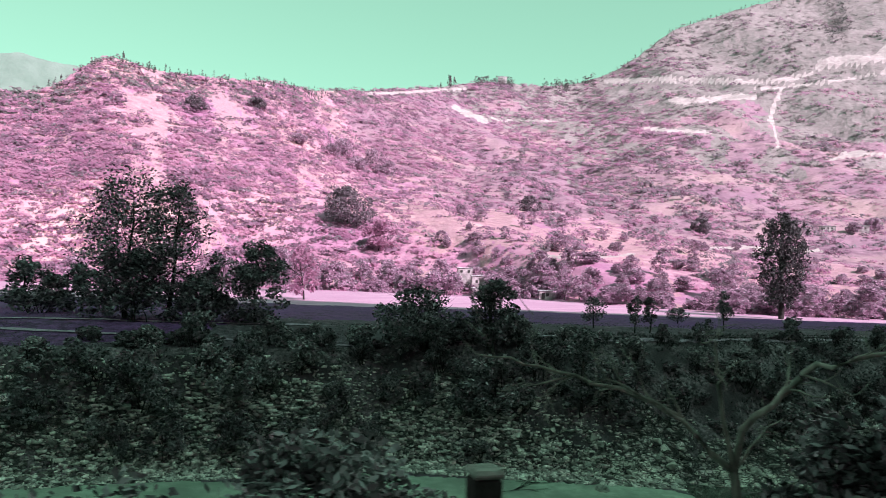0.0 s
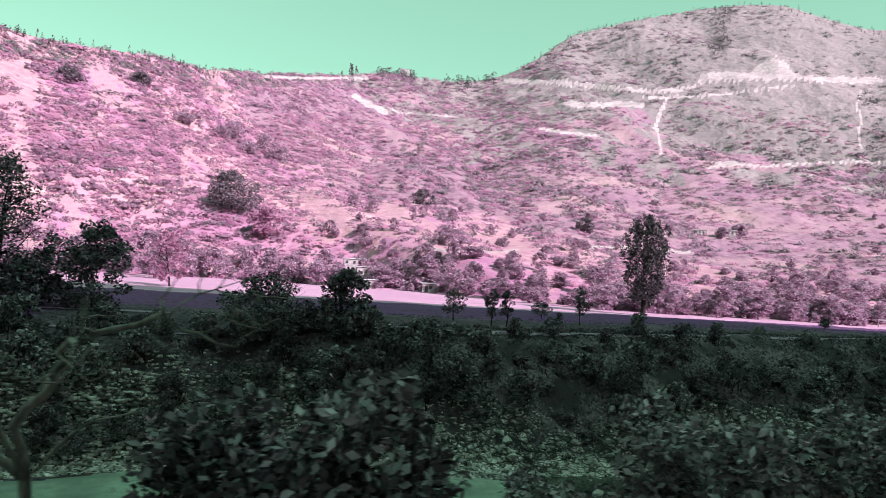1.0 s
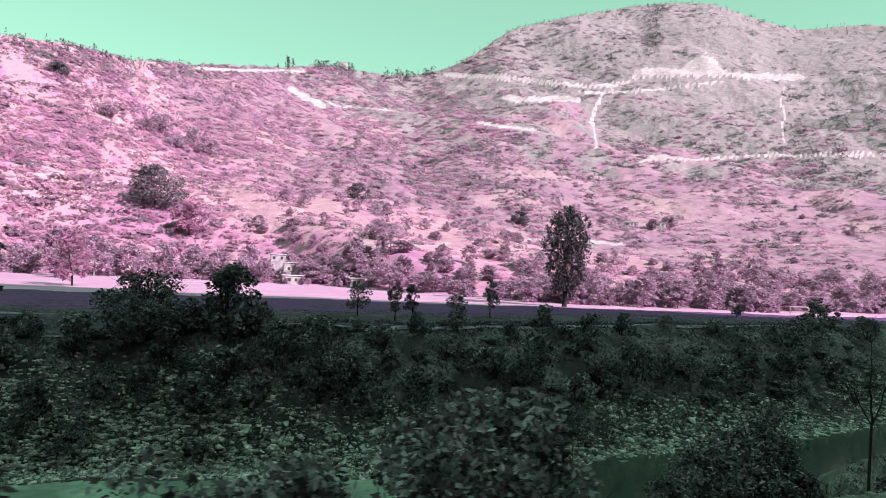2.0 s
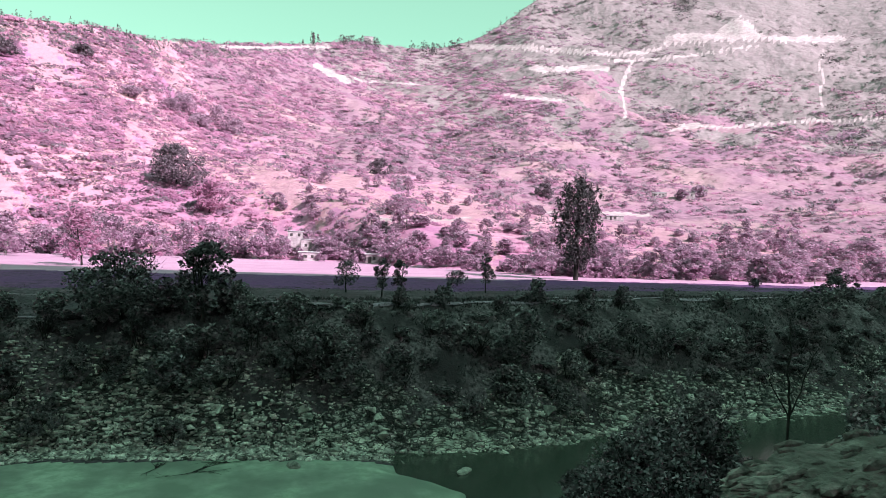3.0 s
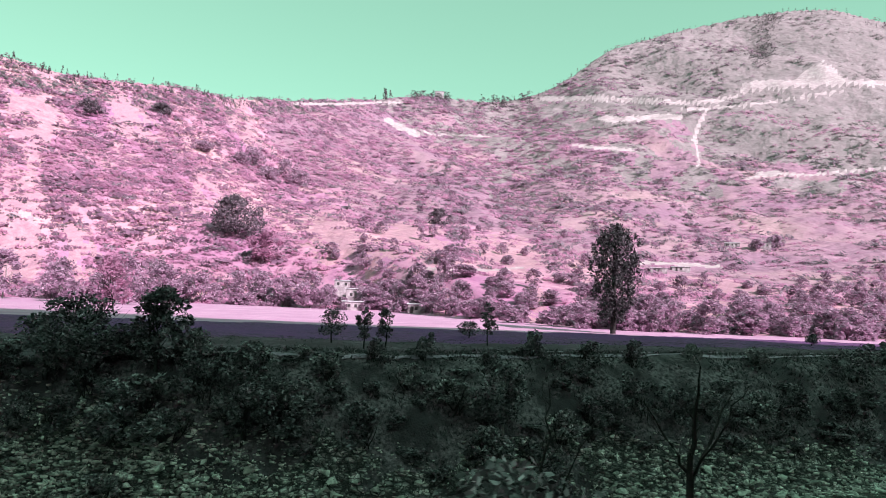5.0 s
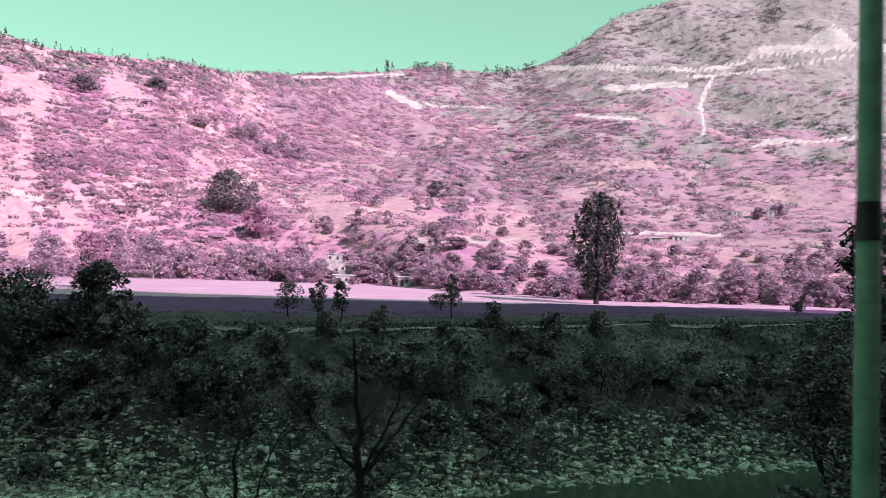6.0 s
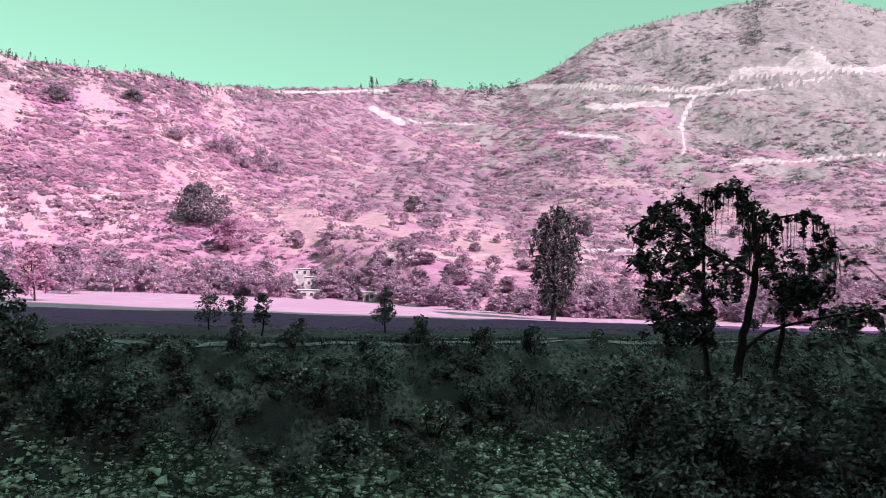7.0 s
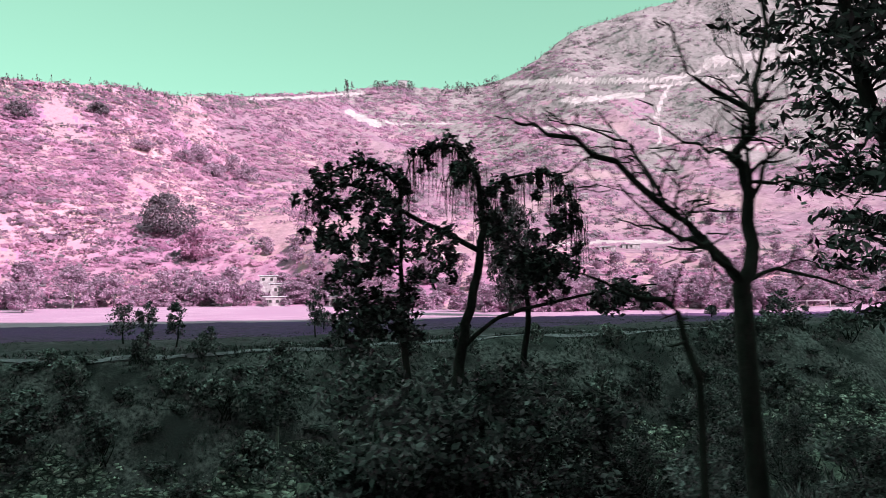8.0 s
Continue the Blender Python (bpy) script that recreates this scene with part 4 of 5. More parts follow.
def scatter_tufts(name, label, seed, count, reach_x, reach_y, height, material, keep_out=None, clump=0.0, blades=5):
    """Grass tufts and weeds, joined: far too many to count."""
    rng = np.random.default_rng(seed)
    x, y = rng.uniform(*reach_x, count), rng.uniform(*reach_y, count)
    keep = fbm(x * 0.25, y * 0.25, seed) > clump
    if keep_out is not None:
        keep &= ~keep_out(x, y)
    x, y = x[keep], y[keep]
    z = land(x, y)
    n = len(x) * blades
    foot = np.repeat(np.stack([x, y, z - 0.03], 1), blades, 0) + rng.normal(size=(n, 3)) * np.array([0.12, 0.12, 0]) * height * 2
    tip = np.stack([rng.normal(size=n) * 0.45, rng.normal(size=n) * 0.45, rng.uniform(0.5, 1.1, n)], 1) * (height * rng.uniform(0.5, 1.3, n))[:, None]
    side = np.cross(tip, rng.normal(size=(n, 3)))
    side *= (height * 0.10 / (np.linalg.norm(side, axis=1) + 1e-9))[:, None]
    verts = np.stack([foot - side, foot + side, foot + tip * 0.6 + side * 0.8, foot + tip], 1).reshape(-1, 3)
    tagged(new(name, fast_mesh(name, verts, np.arange(4 * n).reshape(n, 4), [material])), label, "grass", kind="stuff")


scatter_tufts("bank_weeds", "dark weeds and dead stalks over the stony bank", 31, 9000, (-25, 125), (55, 72), 0.45, LEAF_EVERGREEN, lambda x, y: y < bank_foot(x) + 1.5, -0.1)
scatter_tufts("terrace_grass", "short rough grass in tufts on the terrace", 32, 9000, (-40, 150), (68, 92), 0.2, LEAF_EVERGREEN, None, 0.0)
scatter_tufts("slope_weeds", "rank weeds on the slope below the road", 33, 20000, (-12, 75), (5.5, 32), 0.34, LEAF, None, -0.15, 6)

scatter_tufts("verge_weeds", "pale dusty weeds on the shoulder below the road", 34, 9000, (44, 68), (3.6, 12.5), 0.26, LEAF_GREY, None, -0.25, 6)

# strip of weeds in the paler leaf colour, standing for lit growth
scatter_tufts("pale_weeds", "low weeds along the edge of the road, coloured paler as if lit", 35, 5200, (47.5, 64), (4.0, 7.6), 0.2, LEAF_LIT, None, -0.2, 6)

low = bush("bush", "low tangled undergrowth on the upper bank", on_ground(44.0, 63.0, 0.1), 1.7, 1.6, 231, leaf=0.15, leaves=900, blobs=16, leaf_mat=LEAF, group="undergrowth on the river bank")
for k in range(110):
    x = rng.uniform(-18, 122)
    y = float(bank_foot(x)) + rng.uniform(5.5 if x > 34 else 9.0, 13.0)
    copy_thing(low, Matrix.Translation(on_ground(x, y, 0.15)) @ pose(0, 0, 0, 0, 0, rng.uniform(0, 360)) @ Matrix.Diagonal((rng.uniform(0.7, 1.6), rng.uniform(0.7, 1.4), rng.uniform(0.4, 1.1), 1)))

# beaten paths on the terrace
def path_strip(points, width):
    line = []
    for (x0, y0), (x1, y1) in zip(points, points[1:]):
        for f in np.linspace(0, 1, 12, endpoint=False):
            line.append((x0 + (x1 - x0) * f, y0 + (y1 - y0) * f))
    verts, faces = [], []
    for k, (x, y) in enumerate(line):
        y = y + 1.1 * float(fbm(np.array([x * 0.11]), np.array([y * 0.2]), 81)[0])
        for side in (-0.5, 0.5):
            verts.append((x, y + side * width, ground_at(x, y + side * width) + 0.10))
        if k:
            faces.append((2 * k - 2, 2 * k, 2 * k + 1, 2 * k - 1))
    return fast_mesh("footpath", verts, faces, [PATH_EARTH])


for pts, width in [([(-30, 80), (-5, 77), (20, 71), (40, 67.2), (50, 66.8), (62, 67.0), (74, 68), (95, 69), (125, 69)], 0.7), ([(56, 69.5), (66, 70.5), (80, 71.0), (100, 71.5), (130, 72)], 0.5), ([(-30, 86), (0, 84), (16, 83)], 0.7)]:
    tagged(new("footpath", path_strip(pts, width)), "pale beaten footpath along the terrace", "path", kind="structure")


# ---------------------------------------------------------------- houses
def wall_box(parent, name, size, at, material, label="", bevel=0.03):
    bm = bmesh.new()
    box(bm, size, at, bevel)
    return part(name, bm, material, parent, label)


def house(name, label, at, size, turn, windows, roof_over=0.4, door=True):
    """A small flat-roofed house: walls, roof slab, parapet, windows with frames, a door."""
    ob = thing(name, label, "house", at, turn=turn)
    w, d, h = size
    wall_box(ob, "wall", (w, d, h + 8.0), (0, 0, h / 2 - 4.0), PLASTER)
    wall_box(ob, "roof", (w + 2 * roof_over, d + 2 * roof_over, 0.22), (0, 0, h + 0.11), ROOFING, "pale flat roof slab")
    for k in range(windows):
        x = -w / 2 + w * (k + 0.5 + (0.5 if door else 0)) / (windows + (1 if door else 0))
        frame_part = wall_box(ob, "window", (1.1, 0.12, 1.2), (x, -d / 2 - 0.03, h * 0.55), PLASTER, "plain framed window")
        wall_box(frame_part, "pane", (0.9, 0.06, 1.0), (x, -d / 2 - 0.08, h * 0.55), DARK_OPENING, "dark shaded pane", 0.0)
    if door:
        wall_box(ob, "door", (0.95, 0.1, 2.05), (-w / 2 + w * 0.5 / (windows + 1), -d / 2 - 0.04, 1.03), DARK_OPENING, "dark wooden door")
    return ob


house("house", "white flat-roofed upper house among trees", on_ground(79.0, 243, 0.1) + Vector((0, 0, 5.2)), (5.4, 5, 2.6), -14, 2, door=False)
house("house", "white flat-roofed house with a parapet above the field", on_ground(82.0, 233, 0.1) + Vector((0, 0, 1.6)), (7.0, 5, 4.4), -14, 2, door=False)
house("house", "white lower house at the field edge", on_ground(78.0, 221, 0.1), (6.4, 5, 2.9), -14, 2)
house("shed", "low pale shed with a flat roof at the field edge", on_ground(94.2, 203, 0.1), (5.2, 4, 2.7), -22, 1)
house("house", "white house wall seen between trees", on_ground(57, 246, 0.1), (8, 5, 3.0), -10, 2)
for k, (x, y, scale) in enumerate([(87.5, 222, 0.5), (90.0, 226, 0.6), (60.0, 240, 0.5), (54.0, 241, 0.45), (97.5, 217, 0.6), (70.0, 226, 0.6), (71.5, 232, 0.8), (102, 207, 0.85), (65.5, 228, 0.9), (106, 196, 0.9), (94, 222, 0.7), (80.5, 217.5, 0.28), (74.5, 218, 0.25), (85.0, 226, 0.5), (76.0, 226, 0.45), (81.5, 214.5, 0.2)]):
    copy_thing(row_kinds[k % 5], Matrix.Translation(on_ground(x, y)) @ pose(0, 0, 0, 0, 0, 60 * k) @ Matrix.Scale(scale, 4))
house("hillside_hut", "pale long hut on the hillside terraces", on_ground(358, 352, 0.1), (9, 5, 2.8), -38, 3)
house("hillside_hut", "grey-roofed hut beside dark trees on the hillside", on_ground(376, 344, 0.1), (9, 6, 4), -38, 3)
house("hillside_hut", "small white hut on a hillside terrace", on_ground(247, 283, 0.1), (8, 4, 2.4), -35, 1)
house("hillside_hut", "small white hut on a hillside terrace", on_ground(268, 292, 0.1), (9, 4, 2.2), -35, 1)
house("hillside_hut", "small pale hut high on the hillside", on_ground(330, 430, 0.1), (9, 5, 3), -32, 1)
house("hillside_hut", "small pale hut by the ridge road", on_ground(430, 1140, 0.1), (16, 10, 9), -18, 1)


def field_gate(at, turn):
    gate = thing("field_gate", "pale wooden goal-shaped frame at the field end", "gate", at, turn=turn)
    for x in (-2.3, 2.3):
        bm = bmesh.new()
        box(bm, (0.22, 0.22, 1.7), (x, 0, 0.8), 0.02)
        part("post", bm, PLASTER, gate)
    bm = bmesh.new()
    box(bm, (5.0, 0.22, 0.25), (0, 0, 1.72), 0.02)
    part("crossbar", bm, PLASTER, gate)


field_gate(on_ground(174, 106, 0.0), -30)


# ---------------------------------------------------------------- river: stones and driftwood
def stone_mesh(seed):
    """An angular broken stone about one metre across."""
    rng = np.random.default_rng(seed)
    bm = bmesh.new()
    for k in range(13):
        bm.verts.new((rng.uniform(-0.6, 0.6), rng.uniform(-0.5, 0.5), rng.uniform(-0.35, 0.35)))
    made = bmesh.ops.convex_hull(bm, input=bm.verts)
    bmesh.ops.delete(bm, geom=[e for e in made["geom_interior"] if isinstance(e, bmesh.types.BMVert)], context="VERTS")
    mesh = bpy.data.meshes.new("stone")
    bm.to_mesh(mesh)
    bm.free()
    mesh.materials.append(STONE)
    return mesh


def stone_bank():
    rng = np.random.default_rng(41)
    meshes = [stone_mesh(300 + k) for k in range(8)]
    bank = new("stone_bank")
    tagged(bank, "loose pale stones along the foot of the river bank", "stones", kind="structure")
    for k in range(300):
        x = rng.uniform(-14, 100) if k % 3 else rng.uniform(60, 92)
        y = float(bank_foot(x)) + rng.uniform(-0.5, 5.5) * rng.uniform(0.2, 1)
        if k < 46:
            x = rng.uniform(24, 60)
            y = float(bank_foot(x)) + rng.uniform(0.6, 5.0)
        ob = new("stone", meshes[int(rng.integers(0, 8))])
        size = rng.uniform(0.6, 1.25) if k < 46 else rng.uniform(0.35, 1.0) * (1.15 if x > 60 else 0.9)
        ob.matrix_basis = Matrix.Translation((x, y, ground_at(x, y) + (-0.12 * size if k < 46 else 0.0))) @ pose(0, 0, 0, rng.uniform(-25, 25), rng.uniform(-25, 25), rng.uniform(0, 360)) @ Matrix.Diagonal((size * 1.25, size, size, 1))
        ob.parent = bank
    # the smaller rubble between and above them
    base = np.array([tuple(v.co) for v in meshes[0].vertices])
    tris = np.array([tuple(p.vertices) for p in meshes[0].polygons])
    n = 15000
    x = np.concatenate([rng.uniform(-25, 125, 9000), rng.uniform(-16, 37, 6000)])
    y = bank_foot(x) + rng.uniform(-0.9, 1.0, n) + 7.0 * rng.uniform(0.0, 1, n) ** 1.7
    size = (rng.uniform(0.16, 0.45, n) + 0.4 * rng.uniform(0, 1, n) ** 4) * np.where((x > 33) & (x < 51) & (y > bank_foot(x) + 0.8), 0.55, 1.0) * np.where(fbm(x * 0.16 + 0.1 * y, y * 0.16, 91) > -0.24, 1.0, 0.75)
    spin = rng.uniform(0, 2 * math.pi, n)
    c, s = np.cos(spin)[:, None], np.sin(spin)[:, None]
    px, py, pz = base[None, :, 0] * size[:, None] * 1.3, base[None, :, 1] * size[:, None], base[None, :, 2] * size[:, None]
    verts = np.stack([px * c - py * s + x[:, None], px * s + py * c + y[:, None], pz + land(x, y)[:, None]], -1).reshape(-1, 3)
    faces = (tris[None] + (np.arange(n) * len(base))[:, None, None]).reshape(-1, 3)
    tagged(new("rubble", fast_mesh("rubble", verts, faces, [RUBBLE])), "small grey rubble over the river bank", "stones", kind="stuff")


stone_bank()


def boulder(at, size, seed, label):
    rng = np.random.default_rng(seed)
    bm = bmesh.new()
    bmesh.ops.create_icosphere(bm, subdivisions=3, radius=0.5)
    for v in bm.verts:
        p = v.co * 2.2 + Vector((seed, 0, 0))
        v.co *= 1 + 0.35 * noise.noise(p) + 0.12 * noise.noise(p * 3)
    mesh = bpy.data.meshes.new("boulder")
    bm.to_mesh(mesh)
    bm.free()
    mesh.materials.append(STONE)
    ob = new("boulder", mesh)
    ob.matrix_basis = Matrix.Translation(at) @ pose(0, 0, 0, 0, 0, rng.uniform(0, 360)) @ Matrix.Diagonal((*size, 1))
    tagged(ob, label, "boulder")


boulder((43.6, 48.6, -0.62), (1.7, 0.8, 0.55), 3, "pale flat rock standing in the river channel")
boulder(on_ground(30.5, 53.5) + Vector((0, 0, 0.2)), (1.2, 0.9, 0.7), 5, "grey rock on the sand bar")


def driftwood(at, reach, seed, turn):
    """A bleached branch with its forks, lying flat on the sand."""
    rng = np.random.default_rng(seed)
    ob = thing("driftwood", "dark forked driftwood branch lying on the sand bar", "branch", at, turn=turn, group="driftwood on the sand")
    tubes = Tubes(5)
    for k in range(5):
        a = rng.uniform(-0.7, 0.7) + (math.pi if k == 4 else 0)
        limb(tubes, rng, (0, 0, 0.06), (math.cos(a), math.sin(a), 0.02), reach * rng.uniform(0.5, 1.0), 0.06, 1, 0.7, 0.0, 0.25)
    mesh = tubes.mesh("branch", BARK)
    for v in mesh.vertices:
        v.co.z = 0.06 + 0.25 * abs(v.co.z - 0.06)
    part_mesh("branch", mesh, ob)


driftwood(on_ground(23.0, 55.0, 0.0), 3.2, 320, 20)
driftwood(on_ground(26.0, 56.2, 0.0), 2.2, 321, 160)
driftwood(on_ground(20.5, 57.0, 0.0), 1.8, 322, 80)


# ---------------------------------------------------------------- slope below the road
near_kinds = []
for k, (x, y, h, r, leaf, mat) in enumerate([(30.2, 16.8, 5.4, 2.7, 0.085, LEAF), (36.8, 17.8, 7.6, 3.3, 0.085, LEAF), (11.5, 5.6, 2.3, 1.5, 0.055, LEAF_GREY), (30.0, 5.8, 2.5, 1.6, 0.06, LEAF_GREY)]):
    near_kinds.append(bush("bush", ["dark leafy bush on the slope below the road", "dusty leafy bush on the slope below the road"][k // 2], on_ground(x, y, 0.1), h, r, 240 + k, leaf=leaf, leaves=[11000, 13000, 7000, 7000][k], blobs=[44, 56, 30, 30][k], leaf_mat=mat, group="bushes on the road slope"))
near_spots = [(2, -0.6, 6.2, 1.0), (3, 0.9, 6.6, 1.0), (2, -1.9, 6.0, 1.0), (3, 2.0, 7.4, 0.9), (0, 51.6, 5.8, 0.5), (0, 54.2, 6.4, 0.6), (0, 57.2, 8.0, 0.7), (0, 60.2, 9.4, 0.8), (0, 31.8, 16.2, 1.0), (0, 33.4, 17.0, 1.15), (0, 35.2, 16.6, 1.2), (1, 34.2, 18.4, 1.0), (0, 34.2, 18.5, 1.25), (0, 37.2, 17.6, 1.2), (0, 39.5, 20, 0.9), (1, 43.5, 22, 0.8), (0, 26.8, 22, 0.65), (2, 9.8, 4.6, 0.85), (2, 13.2, 5.0, 0.9), (3, 12.6, 6.6, 0.95), (2, 10.6, 7.0, 0.95), (3, 14.0, 4.4, 0.75), (3, 27.6, 5.6, 0.8), (2, 28.6, 6.6, 1.0), (3, 31.6, 6.4, 1.0), (2, 33.2, 5.8, 0.8), (3, 26.8, 4.8, 0.6), (2, 32.4, 7.8, 1.1), (3, -2.5, 8.0, 0.8), (2, -4.0, 9.5, 1.0),
              (2, 45.2, 7.2, 1.1), (3, 46.6, 6.2, 1.0), (2, 48.4, 7.6, 1.2), (3, 50.2, 6.6, 1.1), (2, 52.4, 8.0, 1.2), (3, 55.6, 7.2, 1.1), (2, 58.2, 8.6, 1.2), (3, 61.0, 8.0, 1.3), (0, 51.0, 11.6, 0.85), (0, 54.5, 12.0, 0.9), (0, 52.5, 16.5, 1.2), (1, 57.5, 15.5, 0.9), (0, 62.5, 17.0, 1.2), (0, 39.5, 13.0, 0.75), (1, 66.0, 20.0, 1.0), (0, 70.0, 24.0, 1.2), (1, 49.5, 25.0, 0.7),
              (2, 57.0, 5.4, 0.8), (3, 48.8, 4.8, 0.7), (2, 51.2, 5.4, 0.8), (1, 60.5, 13.0, 0.8), (0, 57.0, 11.5, 1.0), (0, 50.6, 12.6, 1.15), (0, 52.2, 12.4, 1.2), (0, 53.8, 12.8, 1.18), (0, 55.6, 12.6, 1.12), (0, 57.4, 12.8, 1.1)]
for kind, x, y, scale in near_spots:
    if x > 44:
        scale = min(scale, max(0.3, ((15.0 if x < 50 else 16.9 if y > 11 and x < 54.5 else 15.1) - ground_at(x, y)) / (5.4, 7.6, 2.3, 2.5)[kind]))
    copy_thing(near_kinds[kind], Matrix.Translation(on_ground(x, y, 0.15)) @ pose(0, 0, 0, 0, 0, rng.uniform(0, 360)) @ Matrix.Scale(scale, 4))


def glide(points, steps):
    """A smooth run of places through the given ones."""
    out = []
    p = [points[0] * 2 - points[1], *points, points[-1] * 2 - points[-2]]
    for k in range(1, len(p) - 2):
        for n in range(steps):
            f = n / steps
            out.append(0.5 * (2 * p[k] + (p[k + 1] - p[k - 1]) * f + (2 * p[k - 1] - 5 * p[k] + 4 * p[k + 1] - p[k + 2]) * f * f + (3 * p[k] - p[k - 1] - 3 * p[k + 1] + p[k + 2]) * f ** 3))
    return out + [points[-1]]


def bare_tree(name, label, at, fork, limbs, trunk, seed, bark, gnarl=0.2, depth=3, group="", twigs=1.0):
    """A leafless tree: a trunk from its foot to the fork, and limbs that set out from there by way of the given places."""
    rng = np.random.default_rng(seed)
    tree = thing(name, label, "tree", at, group)
    at, fork = Vector(at), Vector(fork)
    top = fork - at
    tubes = Tubes(8)
    stem = glide([Vector((0, 0, -0.3)), Vector((rng.uniform(-0.04, 0.04), rng.uniform(-0.04, 0.04), 0.1)), top * 0.5 + Vector((rng.uniform(-0.06, 0.06), rng.uniform(-0.06, 0.06), 0)), top], 4)
    tubes.add(stem, [trunk * (1.5 - 0.65 * (k / (len(stem) - 1)) ** 0.6) * rng.uniform(0.94, 1.06) for k in range(len(stem))])
    part_mesh("trunk", tubes.mesh("trunk", bark), tree)
    for way, thick, *start in limbs:
        tubes = Tubes(6)
        way = [Vector(p) - at for p in (way if isinstance(way[0], tuple) else [way])]
        root = Vector(start[0]) - at if start else top
        points = glide([root - (way[0] - root).normalized() * trunk * 0.3, *way], max(3, 9 // len(way)))
        steps = len(points) - 1
        span = way[-1] - root
        for k in range(1, steps):
            points[k] = points[k] + Vector(rng.normal(size=3)) * gnarl * 0.05 * span.length
        radii = [trunk * thick * (1 - 0.8 * k / steps) for k in range(steps + 1)]
        tubes.add(points, radii)
        main = part_mesh("limb", tubes.mesh("limb", bark), tree)
        for k in range(max(2, steps // 4), steps + 1):
            for _ in range(int(rng.uniform(0.6, 1.9) * twigs)):
                side = (Vector(rng.normal(size=3)).cross(span).normalized() + Vector((0, 0, 0.35))).normalized()
                tubes = Tubes(5)
                limb(tubes, rng, points[k], span.normalized() * 0.6 + side * 0.85, span.length * rng.uniform(0.10, 0.26), max(radii[k] * 0.45, 0.004), depth - 2, 0.8, 0.03, 0.45, forks=(1, 3))
                part_mesh("twig", tubes.mesh("twig", bark), main)
    return tree


bare_tree("bare_tree", "small leafless grey tree leaning over the slope", on_ground(4.45, 5.25), (4.34, 5.27, 16.39),
          [([(3.84, 5.4, 16.83), (3.55, 5.6, 17.03), (3.0, 5.84, 17.19), (2.58, 6.0, 17.29), (2.15, 6.18, 17.34)], 0.75),
           ([(4.28, 5.1, 16.81), (4.51, 4.9, 17.15), (4.55, 4.7, 17.35), (4.74, 4.4, 17.52), (5.10, 4.07, 17.67), (5.22, 4.0, 17.58), (5.52, 3.9, 17.50)], 0.85),
           ([(4.04, 5.1, 17.11), (3.94, 5.0, 17.31), (3.81, 4.88, 17.6), (3.64, 4.85, 17.59)], 0.5),
           ([(2.68, 5.95, 17.09), (2.33, 6.0, 17.07)], 0.3, (3.0, 5.84, 17.19)),
           ([(3.6, 5.35, 16.98), (3.2, 5.55, 17.2), (3.0, 5.5, 17.45)], 0.4, (3.95, 5.38, 16.75)),
           ([(4.7, 5.3, 16.75), (5.1, 5.5, 16.8)], 0.35)], 0.047, 260, BARK_MOSSY, 0.18, twigs=0.9)
bush("roadside_bush", "broad-leaved dusty bush by the road edge", on_ground(6.7, 4.6), 2.3, 1.0, 261, leaf=0.055, leaves=6200, blobs=52, leaf_mat=LEAF_GREY)
bush("roadside_bush", "dark broad-leaved bush below the road edge", on_ground(5.8, 4.9), 3.0, 1.1, 264, leaf=0.055, leaves=8500, blobs=72, leaf_mat=LEAF)
bare_tree("sapling", "thin forked leafless sapling on the slope", on_ground(35.5, 9.8), (35.6, 9.9, 15.2), [((35.35, 9.4, 17.2), 0.9), ((37.0, 10.4, 16.6), 0.6), ((34.4, 9.6, 16.6), 0.45), ((36.2, 9.2, 16.9), 0.4)], 0.075, 262, BARK, 0.25)
bare_tree("sapling", "thin mossy leafless sapling on the slope", on_ground(34.0, 12.2), (34.0, 12.2, 13.6), [((34.2, 12.4, 16.4), 0.9), ((35.0, 12.0, 15.8), 0.6), ((33.0, 12.6, 15.4), 0.5)], 0.05, 263, BARK, 0.3)


